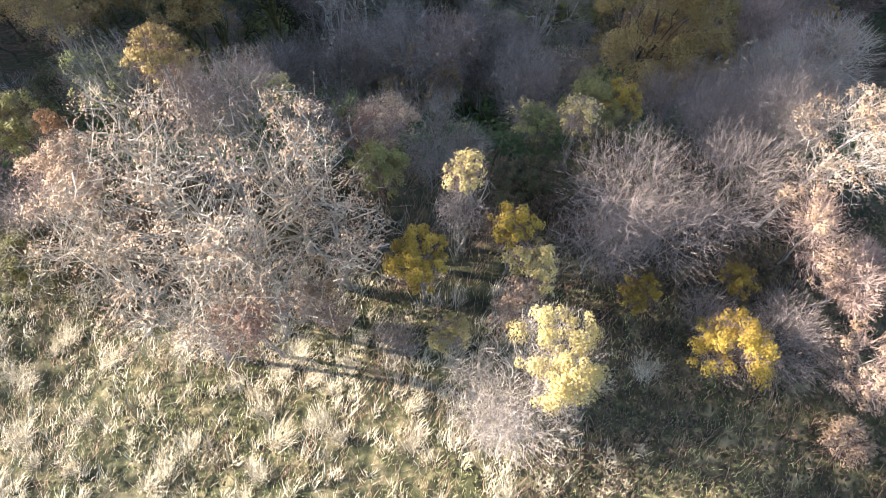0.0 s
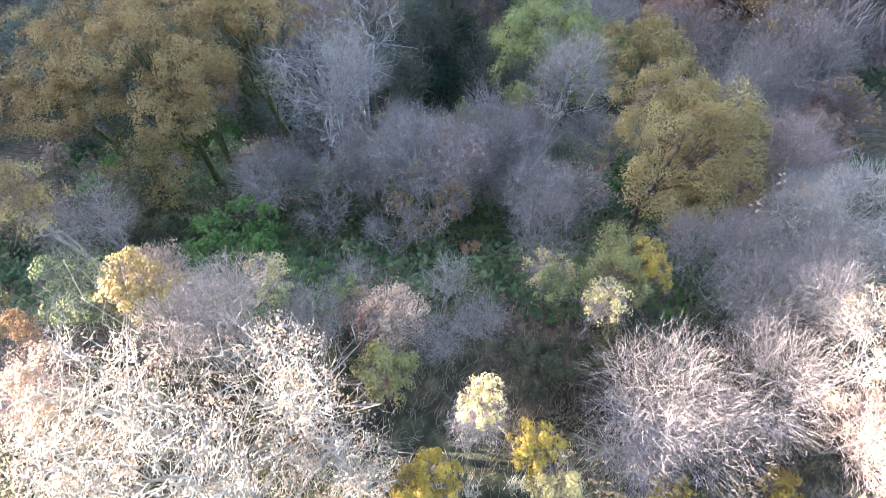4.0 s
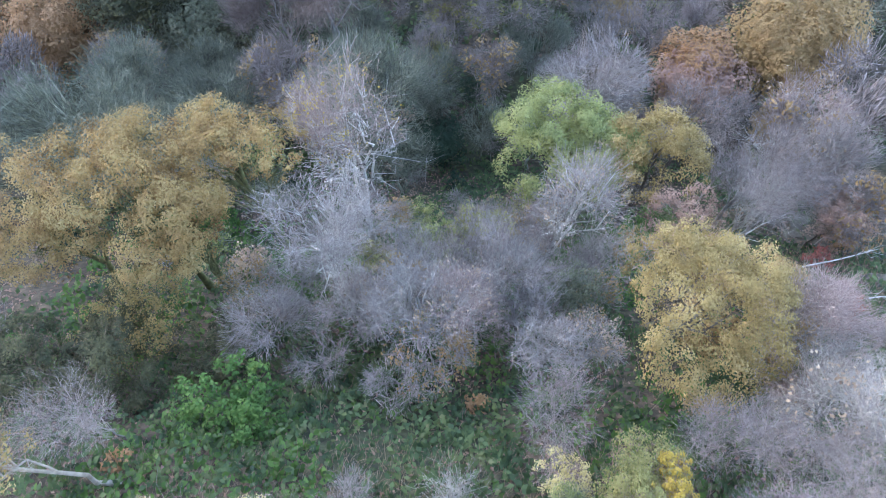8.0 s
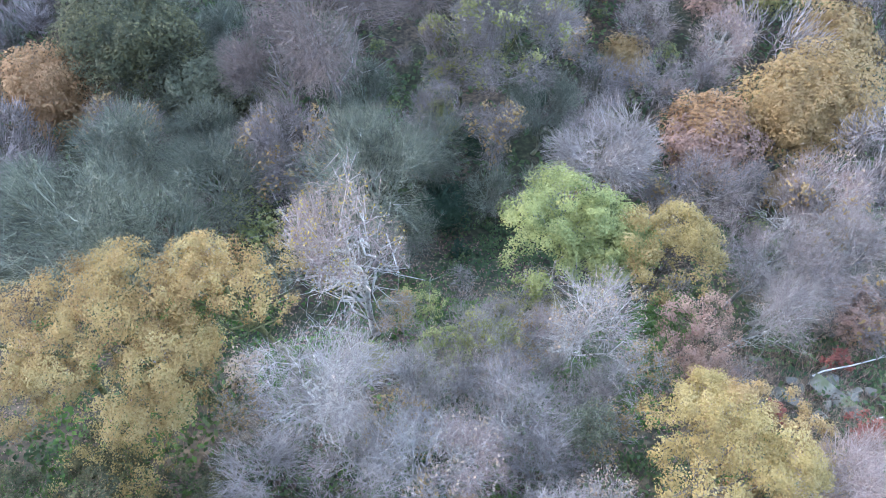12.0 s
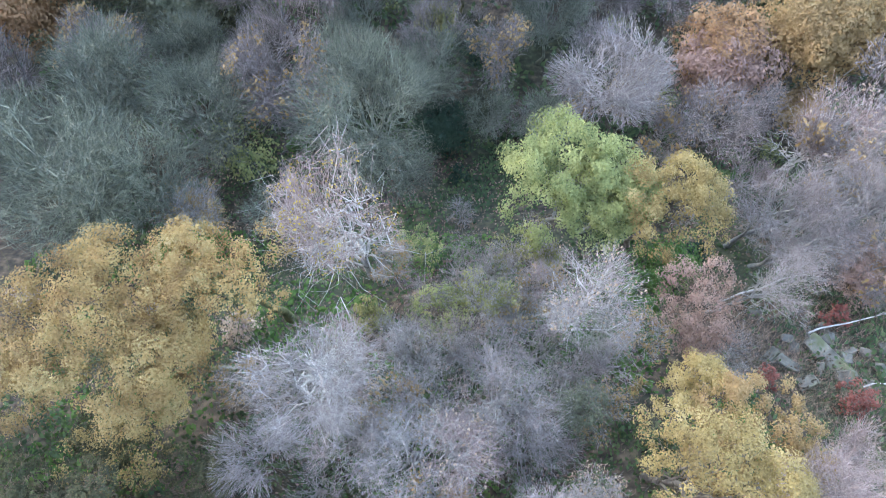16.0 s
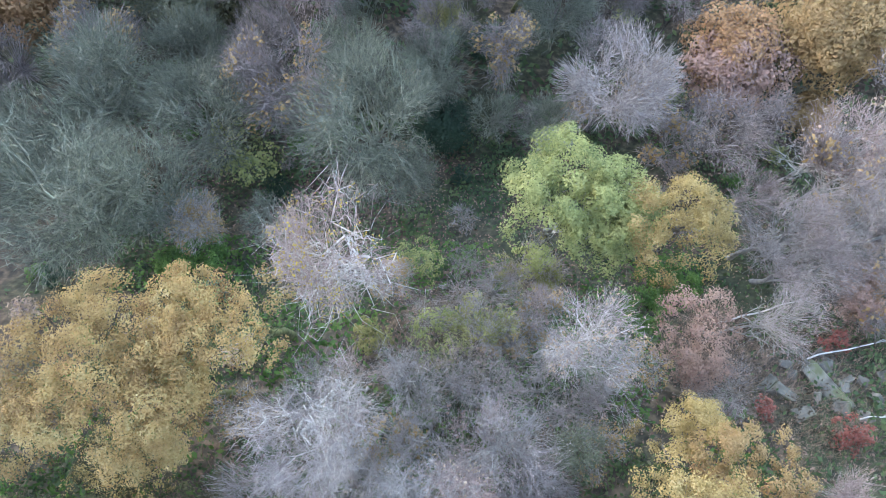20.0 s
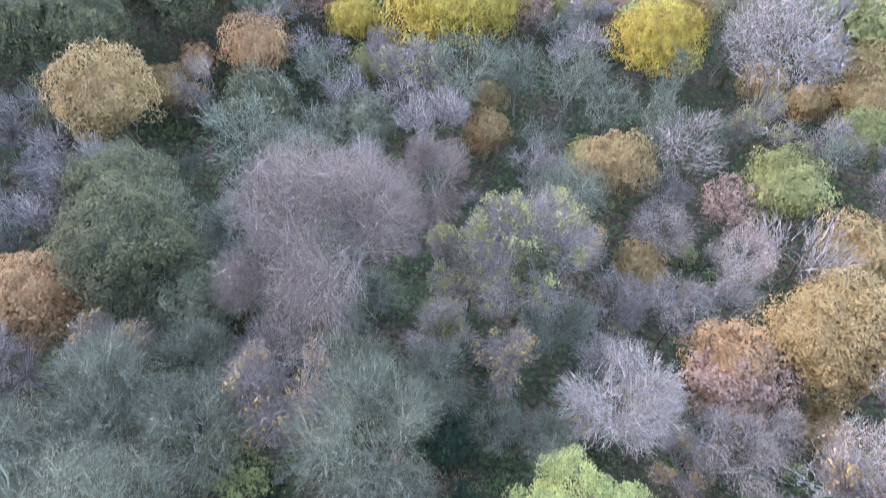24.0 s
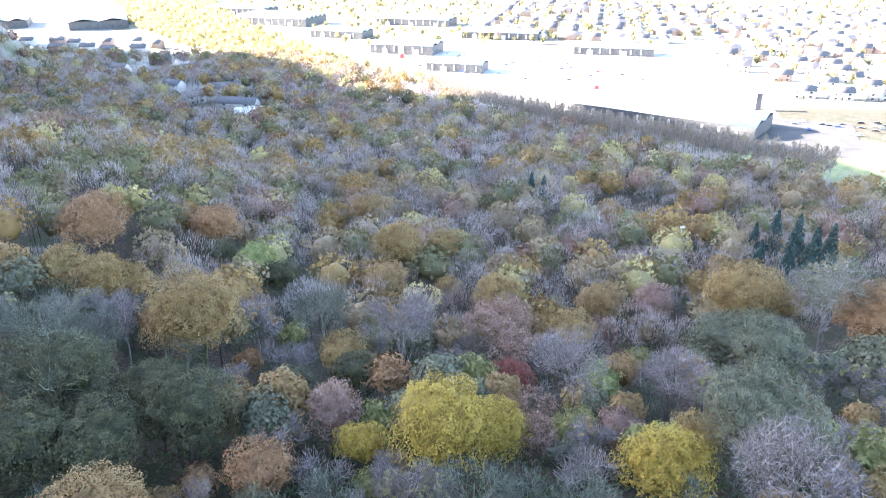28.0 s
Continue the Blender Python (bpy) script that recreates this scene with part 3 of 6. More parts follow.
# ---- ground ----
def ground_mat():
    m, t, n, l, b = nodes_of("woodland_ground")
    fine = noise_of(n, l, 2.2, 8.0)
    wide = noise_of(n, l, 0.16, 3.0)
    litter = ramp_of(n, [(0.30, (0.022, 0.018, 0.012)), (0.5, (0.062, 0.046, 0.03)), (0.70, (0.14, 0.10, 0.065))])
    moss = ramp_of(n, [(0.30, (0.014, 0.017, 0.008)), (0.55, (0.036, 0.042, 0.018)), (0.75, (0.085, 0.082, 0.04))])
    grass = ramp_of(n, [(0.36, (0.025, 0.03, 0.015)), (0.52, (0.075, 0.08, 0.035)), (0.68, (0.26, 0.23, 0.13))])
    town = ramp_of(n, [(0.38, (0.13, 0.15, 0.08)), (0.48, (0.24, 0.24, 0.21)), (0.7, (0.36, 0.35, 0.33))])
    for r in (litter, moss, grass):
        l.new(fine.outputs["Fac"], r.inputs["Fac"])
    tw = noise_of(n, l, 0.03, 6.0)
    l.new(tw.outputs["Fac"], town.inputs["Fac"])

    def mixed(fac, a, bb):
        mx = n.new("ShaderNodeMix"); mx.data_type = 'RGBA'
        l.new(fac, mx.inputs["Factor"]); l.new(a, mx.inputs["A"]); l.new(bb, mx.inputs["B"])
        return mx.outputs["Result"]
    wr = ramp_of(n, [(0.44, (0, 0, 0)), (0.58, (1, 1, 1))])
    l.new(wide.outputs["Fac"], wr.inputs["Fac"])
    wood = mixed(wr.outputs["Color"], litter.outputs["Color"], moss.outputs["Color"])
    tc = n.new("ShaderNodeTexCoord"); sp = n.new("ShaderNodeSeparateXYZ"); l.new(tc.outputs["Object"], sp.inputs[0])

    def step(lo, hi):
        mr = n.new("ShaderNodeMapRange")
        wob = n.new("ShaderNodeMath"); wob.operation = 'MULTIPLY_ADD'; wob.inputs[1].default_value = (hi - lo) * 1.2
        l.new(wide.outputs["Fac"], wob.inputs[0]); l.new(sp.outputs["Y"], wob.inputs[2])
        mr.inputs["From Min"].default_value, mr.inputs["From Max"].default_value = lo + (hi - lo) * 0.6, hi + (hi - lo) * 0.6
        l.new(wob.outputs[0], mr.inputs["Value"])
        return mr.outputs["Result"]
    c = mixed(step(4.5, 9.0), grass.outputs["Color"], wood)
    c = mixed(step(470, 520), c, town.outputs["Color"])
    l.new(c, b.inputs["Base Color"])
    b.inputs["Roughness"].default_value = 0.95
    bump = n.new("ShaderNodeBump"); bump.inputs["Strength"].default_value = 0.8; bump.inputs["Distance"].default_value = 0.12
    l.new(fine.outputs["Fac"], bump.inputs["Height"]); l.new(bump.outputs[0], b.inputs["Normal"])
    return m


def grid_lines(lo, hi, a, b, fine, growth):
    mid = list(np.arange(a, b + 1e-6, fine))
    s, v = fine, a
    while v > lo:
        s *= growth; v -= s; mid.insert(0, v)
    s, v = fine, b
    while v < hi:
        s *= growth; v += s; mid.append(v)
    return np.array(mid)


gx = grid_lines(-2600, 2600, -36, 36, 1.2, 1.08)
gy = grid_lines(-700, 4200, -10, 56, 1.1, 1.06)
GX, GY = np.meshgrid(gx, gy)
GZ = lift(GX, GY)
ii = np.arange(len(gy) - 1)[:, None] * len(gx) + np.arange(len(gx) - 1)[None]
quads = np.stack([ii, ii + 1, ii + len(gx) + 1, ii + len(gx)], -1).reshape(-1, 4)
ground = new("ground", mesh_of("ground", np.stack([GX, GY, GZ], -1).reshape(-1, 3), quads, ground_mat(), True))
tagged(ground, "sloping hillside of leaf litter, moss and rough grass", "ground", kind="structure")


# ---- low growth on the ground ----
def sheet_z(x, y):
    """Height of the ground's own faces at x, y."""
    i, j = np.clip(np.searchsorted(gx, x) - 1, 0, len(gx) - 2), np.clip(np.searchsorted(gy, y) - 1, 0, len(gy) - 2)
    u, v = (x - gx[i]) / (gx[i + 1] - gx[i]), (y - gy[j]) / (gy[j + 1] - gy[j])
    return (1 - v) * ((1 - u) * GZ[j, i] + u * GZ[j, i + 1]) + v * ((1 - u) * GZ[j + 1, i] + u * GZ[j + 1, i + 1])


def on_ground(x, y, up=0.0):
    return np.stack([x, y, lift(x, y) + up], -1)


def low_leaves(name, n, x0, x1, y0, y1, size, mat, label, patch, seed, high=0.35, cut=0.5):
    """A carpet of low leaves in patches."""
    rng = np.random.default_rng(seed)
    x, y = rng.uniform(x0, x1, n * 3), rng.uniform(y0, y1, n * 3)
    v = np.sin(x * patch + seed) * np.sin(y * patch * 1.3 + 2 * seed) + 0.6 * np.sin(x * patch * 2.7 + 1) * np.sin(y * patch * 2.3 + seed)
    keep = np.argsort(-(v + rng.normal(size=len(v)) * cut))[:n]
    p = on_ground(x[keep], y[keep]) + np.stack([0 * keep, 0 * keep, rng.uniform(0.02, high, n) * (1 + 0.8 * np.sin(x[keep] * 2.1) * np.sin(y[keep] * 1.9))], -1)
    vv, f = leaf_quads(p, np.tile([0, -0.3, 1.0], (n, 1)), size, rng)
    return tagged(new(name, mesh_of(name, vv, f, mat)), label, "undergrowth", kind="stuff")


low_leaves("bramble_mounds", 15000, -19, 15, 11.5, 20.5, 0.17, LEAF["bramble"], "thick mounds of dark green bramble under the brow", 0.8, 17, 1.0, 1.6)
low_leaves("bramble_carpet", 20000, -26, 27, 12.5, 44, 0.24, LEAF["bramble"], "carpet of dark green brambles and ivy on the bank", 0.35, 3, 0.6, 0.7)
low_leaves("fern_carpet", 6500, -20, 14, 11.5, 32, 0.26, LEAF["green"], "patches of green ferns and nettles on the bank", 0.42, 8, 0.5, 0.4)
low_leaves("leaf_litter", 14000, -24, 26, 9, 40, 0.13, LEAF["russet"], "fallen brown leaves scattered under the trees", 0.3, 5, 0.06, 1.5)
low_leaves("field_weeds", 13000, -14, 14, -5, 12, 0.09, LEAF["darkolive"], "low green weeds between the grass tussocks", 0.7, 6, 0.22, 0.6)
low_leaves("wood_floor_leaves", 16000, -60, 60, 42, 110, 0.5, LEAF["bramble"], "low dark growth between the trees", 0.2, 9, 1.2, 1.0)

DRY = twig_mat("dry_grass", (0.30, 0.25, 0.15), (0.80, 0.75, 0.58))
GREENGRASS = twig_mat("green_grass", (0.16, 0.19, 0.07), (0.50, 0.52, 0.27))
STALK = twig_mat("brown_stalks", (0.16, 0.10, 0.07), (0.34, 0.24, 0.17))


def blades(n, x, y, spread, length, width, rng, sweep=(0.15, 0.5)):
    """Grass blades from feet near x, y; two joints each, bending over, all swept a little one way."""
    p = on_ground(x + rng.normal(size=n) * spread, y + rng.normal(size=n) * spread, -0.02)
    a = rng.uniform(0, 2 * np.pi, n)
    d = np.stack([np.cos(a) * 0.6 + sweep[0], np.sin(a) * 0.6 + sweep[1], 0 * a], -1)
    ln = length * rng.uniform(0.4, 1.3, (n, 1))
    q = p + d * ln * 0.55 + np.array([0, 0, 1.0]) * ln * 0.6
    e = q + d * ln * 0.7 + np.array([0, 0, 1.0]) * ln * rng.uniform(-0.4, 0.3, (n, 1))
    s = unit(np.cross(d, np.array([0, 0, 1.0])) + 0.5 * scatter_dirs(n, rng)) * width * 0.5
    v = np.stack([p - s, p + s, q + s * 0.7, q - s * 0.7, e], 1)
    i = np.arange(n)[:, None] * 5
    return v.reshape(-1, 3), i + [[0, 1, 2, 3]], i + [[3, 2, 4]]


def grass_stuff(name, count, per, box, spread, length, width, mat, label, seed):
    rng = np.random.default_rng(seed)
    cx, cy = rng.uniform(box[0], box[1], count), rng.uniform(box[2], box[3], count)
    k = np.repeat(np.arange(count), per)
    v, f4, f3 = blades(count * per, cx[k], cy[k], spread, length, width, rng)
    return tagged(new(name, mesh_of(name, v, [f4, f3], mat)), label, "grass", kind="stuff")


grass_stuff("green_grass", 1700, 16, (-13, 9, -4, 7), 0.18, 0.13, 0.016, GREENGRASS, "short green grass on the brow", 21)
grass_stuff("dry_grass", 620, 34, (-13, 4, -3, 7.5), 0.11, 0.26, 0.02, DRY, "rough straw-coloured grass on the brow", 22)
grass_stuff("dry_stalks", 1600, 12, (-13, 12, 0, 14), 0.22, 0.42, 0.012, STALK, "tangled brown stalks and dead bramble", 23)
grass_stuff("bank_grass", 900, 8, (-18, 18, 11, 30), 0.4, 0.4, 0.018, STALK, "brown dead grass and stalks on the bank", 24)
DEADBRAMBLE = leaf_mat("withered_bramble_leaves", [(0.025, 0.022, 0.014), (0.07, 0.055, 0.035), (0.13, 0.095, 0.065), (0.10, 0.12, 0.05)])
# dark leaf carpet that deepens the shaded side of the brow
low_leaves("brow_bramble", 15000, 2.0, 14, -5, 10, 0.10, DEADBRAMBLE, "withered bramble and weeds beside the bushes, dark in place of shade", 0.6, 12, 0.6, 2.5)


def tussock(x, y, seed, size):
    rng = np.random.default_rng(seed)
    way = rng.uniform(-0.4, 0.4, 2) + [0.1, 0.4]
    v, f4, f3 = blades(220, np.full(220, x), np.full(220, y), 0.11 * size, 0.33 * size, 0.011, rng, way)
    v = v - [x, y, height(x, y)]
    ob = new("grass_tussock", mesh_of("grass_tussock", v, [f4, f3], DRY))
    ob.location = (x, y, height(x, y))
    return tagged(ob, "straw-coloured tussock of long bent grass on the brow", "grass tussock", "tussocks on the brow")


trng = np.random.default_rng(31)
for i in range(90):
    tussock(trng.uniform(-12, 6), trng.uniform(-2.5, 5.5), 400 + i, trng.uniform(0.7, 1.3))


# ---- trees and bushes of the brow and the bank ----
grow('hawthorn', -5.07, 6.32, 1.73, 7.50, 11, leaf_size=0.05)
grow('hawthorn', -6.69, 7.60, 1.76, 7.58, 12, leaf_size=0.05)
grow('hawthorn', -3.94, 8.04, 1.75, 6.67, 13, leaf_size=0.05)
grow('hawthorn', -2.58, 6.92, 1.49, 5.10, 14, leaf_size=0.05)
grow('hawthorn', -5.89, 4.78, 1.57, 5.47, 15, leaf_size=0.05)
grow('hawthorn', -4.42, 5.47, 1.62, 5.54, 16, leaf_size=0.05)
grow('hawthorn', -8.16, 6.72, 1.59, 5.86, 17, leaf_size=0.05)
grow('creambush', -9.35, 8.51, 1.16, 5.14, 18, leaf_size=0.05, dense=1.9)
grow('creambush', -4.42, 4.81, 0.98, 4.63, 19, leaf="russet", leaf_size=0.05, dense=1.9)
grow('creambush', -2.95, 5.80, 0.93, 2.88, 20, leaf_size=0.05, dense=1.9)
grow('pybush', 2.38, 3.75, 1.18, 5.43, 21, cover=0.9, leaf_size=0.04, dense=2.6, twig="pale")
grow('barebush', 1.75, 2.74, 1.26, 4.73, 22, limbs=14, twig="pale", leaf_size=0.05, dense=1.9)
grow('barebush', 1.05, 2.59, 0.93, 3.96, 23, twig="pale", leaf_size=0.05, dense=1.9)
grow('deadbush', 0.77, 3.77, 0.82, 4.10, 24, leaf_size=0.05, dense=0.35)
grow('pybush', 7.32, 4.54, 1.14, 2.79, 25, cover=0.9, leaf="gold", leaf_size=0.045, dense=2.6)
grow('barebush', 8.79, 4.81, 1.36, 2.38, 26, leaf_size=0.05, dense=1.9)
grow('barebush', 7.03, 5.60, 0.95, 2.15, 27, leaf_size=0.05, dense=1.9)
grow('barebush', 9.30, 5.66, 1.00, 1.88, 28, leaf_size=0.05, dense=1.9)
grow('ybush', 7.95, 6.63, 0.57, 2.00, 29, leaf_size=0.05, dense=1.9)
grow('ybush', 5.34, 6.34, 0.63, 1.81, 30, leaf_size=0.05, dense=1.9)
grow('creambush', 1.73, 5.50, 0.79, 3.47, 31, leaf_size=0.05, dense=1.9)
grow('ybush', 1.77, 7.36, 0.73, 3.86, 32, leaf_size=0.05, dense=1.9)
grow('pybush', 2.24, 6.39, 0.80, 3.68, 33, cover=0.9, leaf_size=0.05, dense=1.6)
grow('ybush', -0.55, 6.47, 0.90, 3.94, 34, cover=1.5, leaf_size=0.05, dense=1.9)
grow('pybush', 0.55, 8.12, 0.61, 5.22, 35, leaf_size=0.05, dense=1.9)
grow('barebush', 0.43, 7.82, 0.70, 3.94, 36, leaf_size=0.05, dense=1.9)
grow('olivebush', -1.78, 9.13, 0.97, 4.14, 37, leaf_size=0.05, dense=1.9)
grow('creambush', -2.02, 10.67, 0.86, 4.04, 38, leaf="russet", leaf_size=0.05, dense=1.9)
grow('olivebush', 4.43, 11.70, 1.12, 3.85, 39, leaf_size=0.05, dense=1.9)
grow('ybush', 5.30, 12.16, 0.66, 4.01, 40, leaf_size=0.05, dense=1.9)
grow('limebush', 2.90, 12.05, 0.74, 2.98, 41, leaf_size=0.05, dense=1.9)
grow('barebush', 4.76, 8.59, 1.90, 4.92, 42, limbs=14, leaf_size=0.05, dense=1.9)
grow('purplebush', 4.05, 7.41, 1.32, 3.72, 43, leaf_size=0.05, dense=1.9)
grow('barebush', 5.96, 7.68, 1.57, 3.95, 44, leaf_size=0.05, dense=1.9)
grow('purplebush', 7.74, 8.98, 1.84, 4.01, 45, limbs=13, leaf_size=0.05, dense=1.9)
grow('purplebush', 8.05, 11.40, 1.50, 4.09, 46, leaf_size=0.05, dense=1.9)
grow('birch', 9.56, 8.99, 1.67, 5.12, 47, lean=(1.4, 0.9), leaf="cream", cover=0.3, twig="pale", leaf_size=0.05, dense=1.0)
grow('creambush', 9.68, 7.57, 1.46, 3.86, 48, cover=0.25, twig="pink", leaf_size=0.05, dense=1.9)
grow('barebush', 10.18, 11.68, 1.64, 4.43, 49, leaf_size=0.05, dense=1.9)
grow('creambush', 10.80, 4.31, 1.32, 2.49, 50, cover=0.3, leaf_size=0.05, dense=1.9)
grow('creambush', 10.37, 2.50, 0.76, 0.98, 51, leaf_size=0.05, dense=1.9)
grow('birch', 10.41, 6.19, 1.18, 3.07, 52, lean=(0.8, 0.3), leaf_size=0.05, dense=1.9)
grow('palebare', 12.24, 14.46, 1.86, 6.70, 53)
grow('ybush', -6.34, 10.08, 0.83, 7.73, 54, start=0.6, cover=0.7, leaf="brownyellow", leaf_size=0.05, dense=1.9)
grow('purplebush', -5.19, 10.23, 1.21, 6.79, 55, leaf_size=0.05, dense=1.9)
grow('barebush', -6.15, 9.67, 1.01, 6.31, 56, leaf_size=0.05, dense=1.9)
grow('limebush', -8.50, 10.65, 1.02, 6.62, 57, cover=0.12, leaf_size=0.05, dense=1.9)
grow('ybush', -10.31, 12.86, 1.15, 8.00, 58, leaf="brownyellow", start=0.6, cover=0.45, limbs=4, leaf_size=0.05, dense=1.9)
grow('olivebush', -11.39, 10.24, 1.04, 4.92, 59, leaf_size=0.05, dense=1.9)
grow('ybush', -10.18, 9.94, 0.57, 4.79, 60, leaf="orange", cover=0.5, leaf_size=0.05, dense=1.9)
grow('limebush', -4.24, 10.69, 0.42, 5.50, 61, leaf_size=0.05, dense=1.9)
grow('deadbush', -0.22, 12.40, 0.91, 3.65, 62, leaf_size=0.05, dense=0.35)
grow('limebush', -2.81, 11.52, 0.53, 4.02, 63, leaf_size=0.05, dense=1.9)
grow('olivebush', -11.75, 7.13, 1.08, 2.08, 64, leaf_size=0.05, dense=1.9)
grow('pybush', 0.15, 5.10, 0.61, 1.89, 65, leaf_size=0.05, dense=1.9)
grow('barebush', -1.29, 5.14, 0.76, 1.23, 66, leaf_size=0.05, dense=1.9)
grow('barebush', -10.98, 8.49, 1.03, 3.60, 67, leaf_size=0.05, dense=1.9)
grow('creambush', -7.05, 11.28, 0.85, 5.66, 68, cover=0.4, leaf_size=0.05, dense=1.9)
grow('pybush', -4.68, 11.56, 0.70, 5.02, 69, cover=0.5, leaf_size=0.05, dense=1.9)
grow('purplebush', -5.94, 10.91, 1.06, 4.71, 70, leaf_size=0.05, dense=1.9)
grow('barebush', -3.54, 10.54, 0.95, 4.61, 71, leaf_size=0.05, dense=1.9)
grow('creambush', -1.58, 10.42, 1.00, 4.57, 72, cover=0.35, leaf_size=0.05, dense=1.9)
grow('purplebush', -3.02, 12.22, 0.93, 3.39, 73, leaf_size=0.05, dense=1.9)
grow('pybush', 2.91, 12.93, 0.91, 2.78, 74, cover=0.5, leaf_size=0.05, dense=1.9)
grow('purplebush', 3.29, 15.08, 1.63, 4.49, 75, limbs=13, leaf_size=0.05, dense=1.9)
grow('olivebush', 4.90, 12.93, 1.37, 3.95, 76, leaf_size=0.05, dense=1.9)
grow('ybush', 5.64, 13.09, 0.48, 4.16, 77, leaf_size=0.05, dense=1.9)
grow('pybush', 3.82, 10.97, 0.67, 4.19, 78, cover=0.5, leaf_size=0.05, dense=1.9)
grow('barebush', 8.80, 13.82, 1.24, 4.60, 79, leaf_size=0.05, dense=1.9)
grow('purplebush', 7.76, 13.92, 1.54, 3.79, 80, leaf_size=0.05, dense=1.9)
grow('palebare', 11.47, 15.12, 2.07, 5.43, 81, leaf="cream", cover=0.08)
grow('purplebush', 10.79, 12.93, 1.69, 4.35, 82, leaf_size=0.05, dense=1.9)
grow('purplebush', 8.44, 11.41, 1.36, 3.92, 83, leaf_size=0.05, dense=1.9)
grow('barebush', 9.43, 10.99, 1.24, 4.69, 84, leaf_size=0.05, dense=1.9)
grow('purplebush', -11.04, 14.43, 1.52, 6.13, 85, twig="dusk", leaf_size=0.05, dense=1.9)
grow('purplebush', 0.74, 11.15, 0.82, 2.93, 86, leaf_size=0.05, dense=1.9)
grow('barebush', -0.42, 10.39, 0.78, 3.31, 87, leaf_size=0.05, dense=1.9)
grow('ochre', -12.40, 23.30, 3.90, 13.48, 88, limbs=11, cover=0.8, leaf_size=0.068)
grow('ochre', -8.70, 25.30, 3.00, 15.05, 89, cover=0.8, leaf_size=0.068)
grow('ochre', -16.40, 22.90, 3.30, 12.48, 90, cover=0.8, leaf_size=0.068)
grow('ochre', -10.60, 22.40, 2.20, 10.25, 91, cover=0.8, leaf_size=0.068)
grow('ochre', -12.90, 19.40, 2.50, 5.60, 92, cover=0.35, leaf="brownyellow", leaf_size=0.068)
grow('brownyellow', 7.95, 18.21, 3.35, 9.97, 93, leaf_size=0.066, cover=0.85)
grow('brownyellow', 9.30, 20.96, 2.46, 6.39, 94, leaf_size=0.066, cover=0.85)
grow('tan', 11.17, 19.86, 2.85, 7.42, 95, leaf_size=0.075)
grow('palebare', -5.10, 21.90, 2.90, 11.79, 96, twig="purple", bark="birch", dense=0.75, knot=0.9, wood=1.1, twist=0.05, limbs=9)
grow('bare', -1.34, 19.10, 2.19, 8.22, 97, dense=0.42)
grow('bare', 1.60, 21.15, 2.40, 8.63, 98, dense=0.42, twig="dusk")
grow('bare', -3.32, 19.77, 1.94, 6.98, 99, dense=0.42)
grow('bare', -2.13, 16.61, 1.45, 3.47, 100)
grow('palebare', -7.47, 19.08, 2.04, 5.30, 101, twig="purple")
grow('lichenleaf', 5.14, 20.93, 1.35, 5.60, 102, leaf_size=0.075, cover=0.4)
grow('palebare', 12.15, 18.00, 2.37, 8.06, 103, twig="pink")
grow('bare', 3.77, 19.51, 1.64, 4.25, 104, dense=0.42, twig="dusk")
grow('birch', -4.80, 28.53, 2.90, 17.23, 105, cover=0.04, leaf="gold", leaf_size=0.08, knot=0.95, wood=1.2)
grow('birch', 4.40, 24.60, 2.43, 10.40, 106, lean=(1.6, 1.1), leaf_size=0.085, wood=1.3, twig="purple", knot=0.95)
grow('bare', -1.97, 22.99, 1.93, 6.94, 107, dense=0.42)
grow('bare', 1.61, 23.07, 1.93, 6.94, 108, dense=0.42, twig="dusk")
grow('bareleaf', 2.74, 25.43, 1.40, 4.49, 109, leaf_size=0.085)
grow('olivebush', -4.14, 25.44, 1.18, 2.72, 110)
grow('limebush', -0.61, 25.40, 1.70, 4.08, 111, leaf_size=0.085)
grow('bare', 2.79, 20.88, 2.02, 7.26, 112, dense=0.42)
grow('birch', -0.03, 19.33, 1.88, 7.53, 113, leaf_size=0.085)
grow('bare', -3.77, 19.56, 1.95, 7.01, 114, dense=0.42, twig="dusk")
grow('bare', 6.87, 22.72, 1.74, 6.26, 115, dense=0.42)
grow('lime', 6.30, 32.90, 4.30, 13.46, 116)
grow('lime', 8.70, 32.60, 2.90, 12.42, 117)
grow('olive', 11.60, 31.40, 3.20, 12.80, 118, leaf="brownyellow", leaf_size=0.09)
grow('greenbush', 12.88, 29.37, 2.14, 3.43, 119, leaf="green")
grow('baregreen', 4.01, 29.60, 2.22, 6.67, 120, leaf_size=0.085)
grow('russet', 12.00, 25.82, 2.61, 7.31, 121, leaf_size=0.085)
grow('bare', 14.00, 26.34, 1.90, 10.20, 122, lean=(1.5, 0.3), twig="dusk", dense=0.5, wood=0.8)
grow('bare', 18.05, 31.45, 3.06, 11.02, 123, bark="grey", twig="dusk")
grow('bare', 21.21, 32.18, 3.19, 11.49, 124, bark="grey", twig="dusk")
grow('birch', 23.08, 37.84, 3.26, 13.05, 125, lean=(1.2, 0.6), leaf_size=0.2, solid=True)
grow('orange', 20.27, 46.49, 4.25, 11.48, 126, leaf="russet", leaf_size=0.2, solid=True)
grow('orange', 20.16, 47.32, 4.24, 11.45, 127, leaf_size=0.2, solid=True)
grow('palebare', 10.38, 42.60, 4.34, 14.75, 128, twig="purple", bark="oak", wood=0.8, dense=0.8)
grow('tan', 27.04, 43.89, 2.26, 5.88, 129, leaf_size=0.2, solid=True)
grow('bare', 17.48, 39.52, 3.25, 11.69, 130, leaf_size=0.2, solid=True, twig="dusk", bark="oak", wood=0.85)
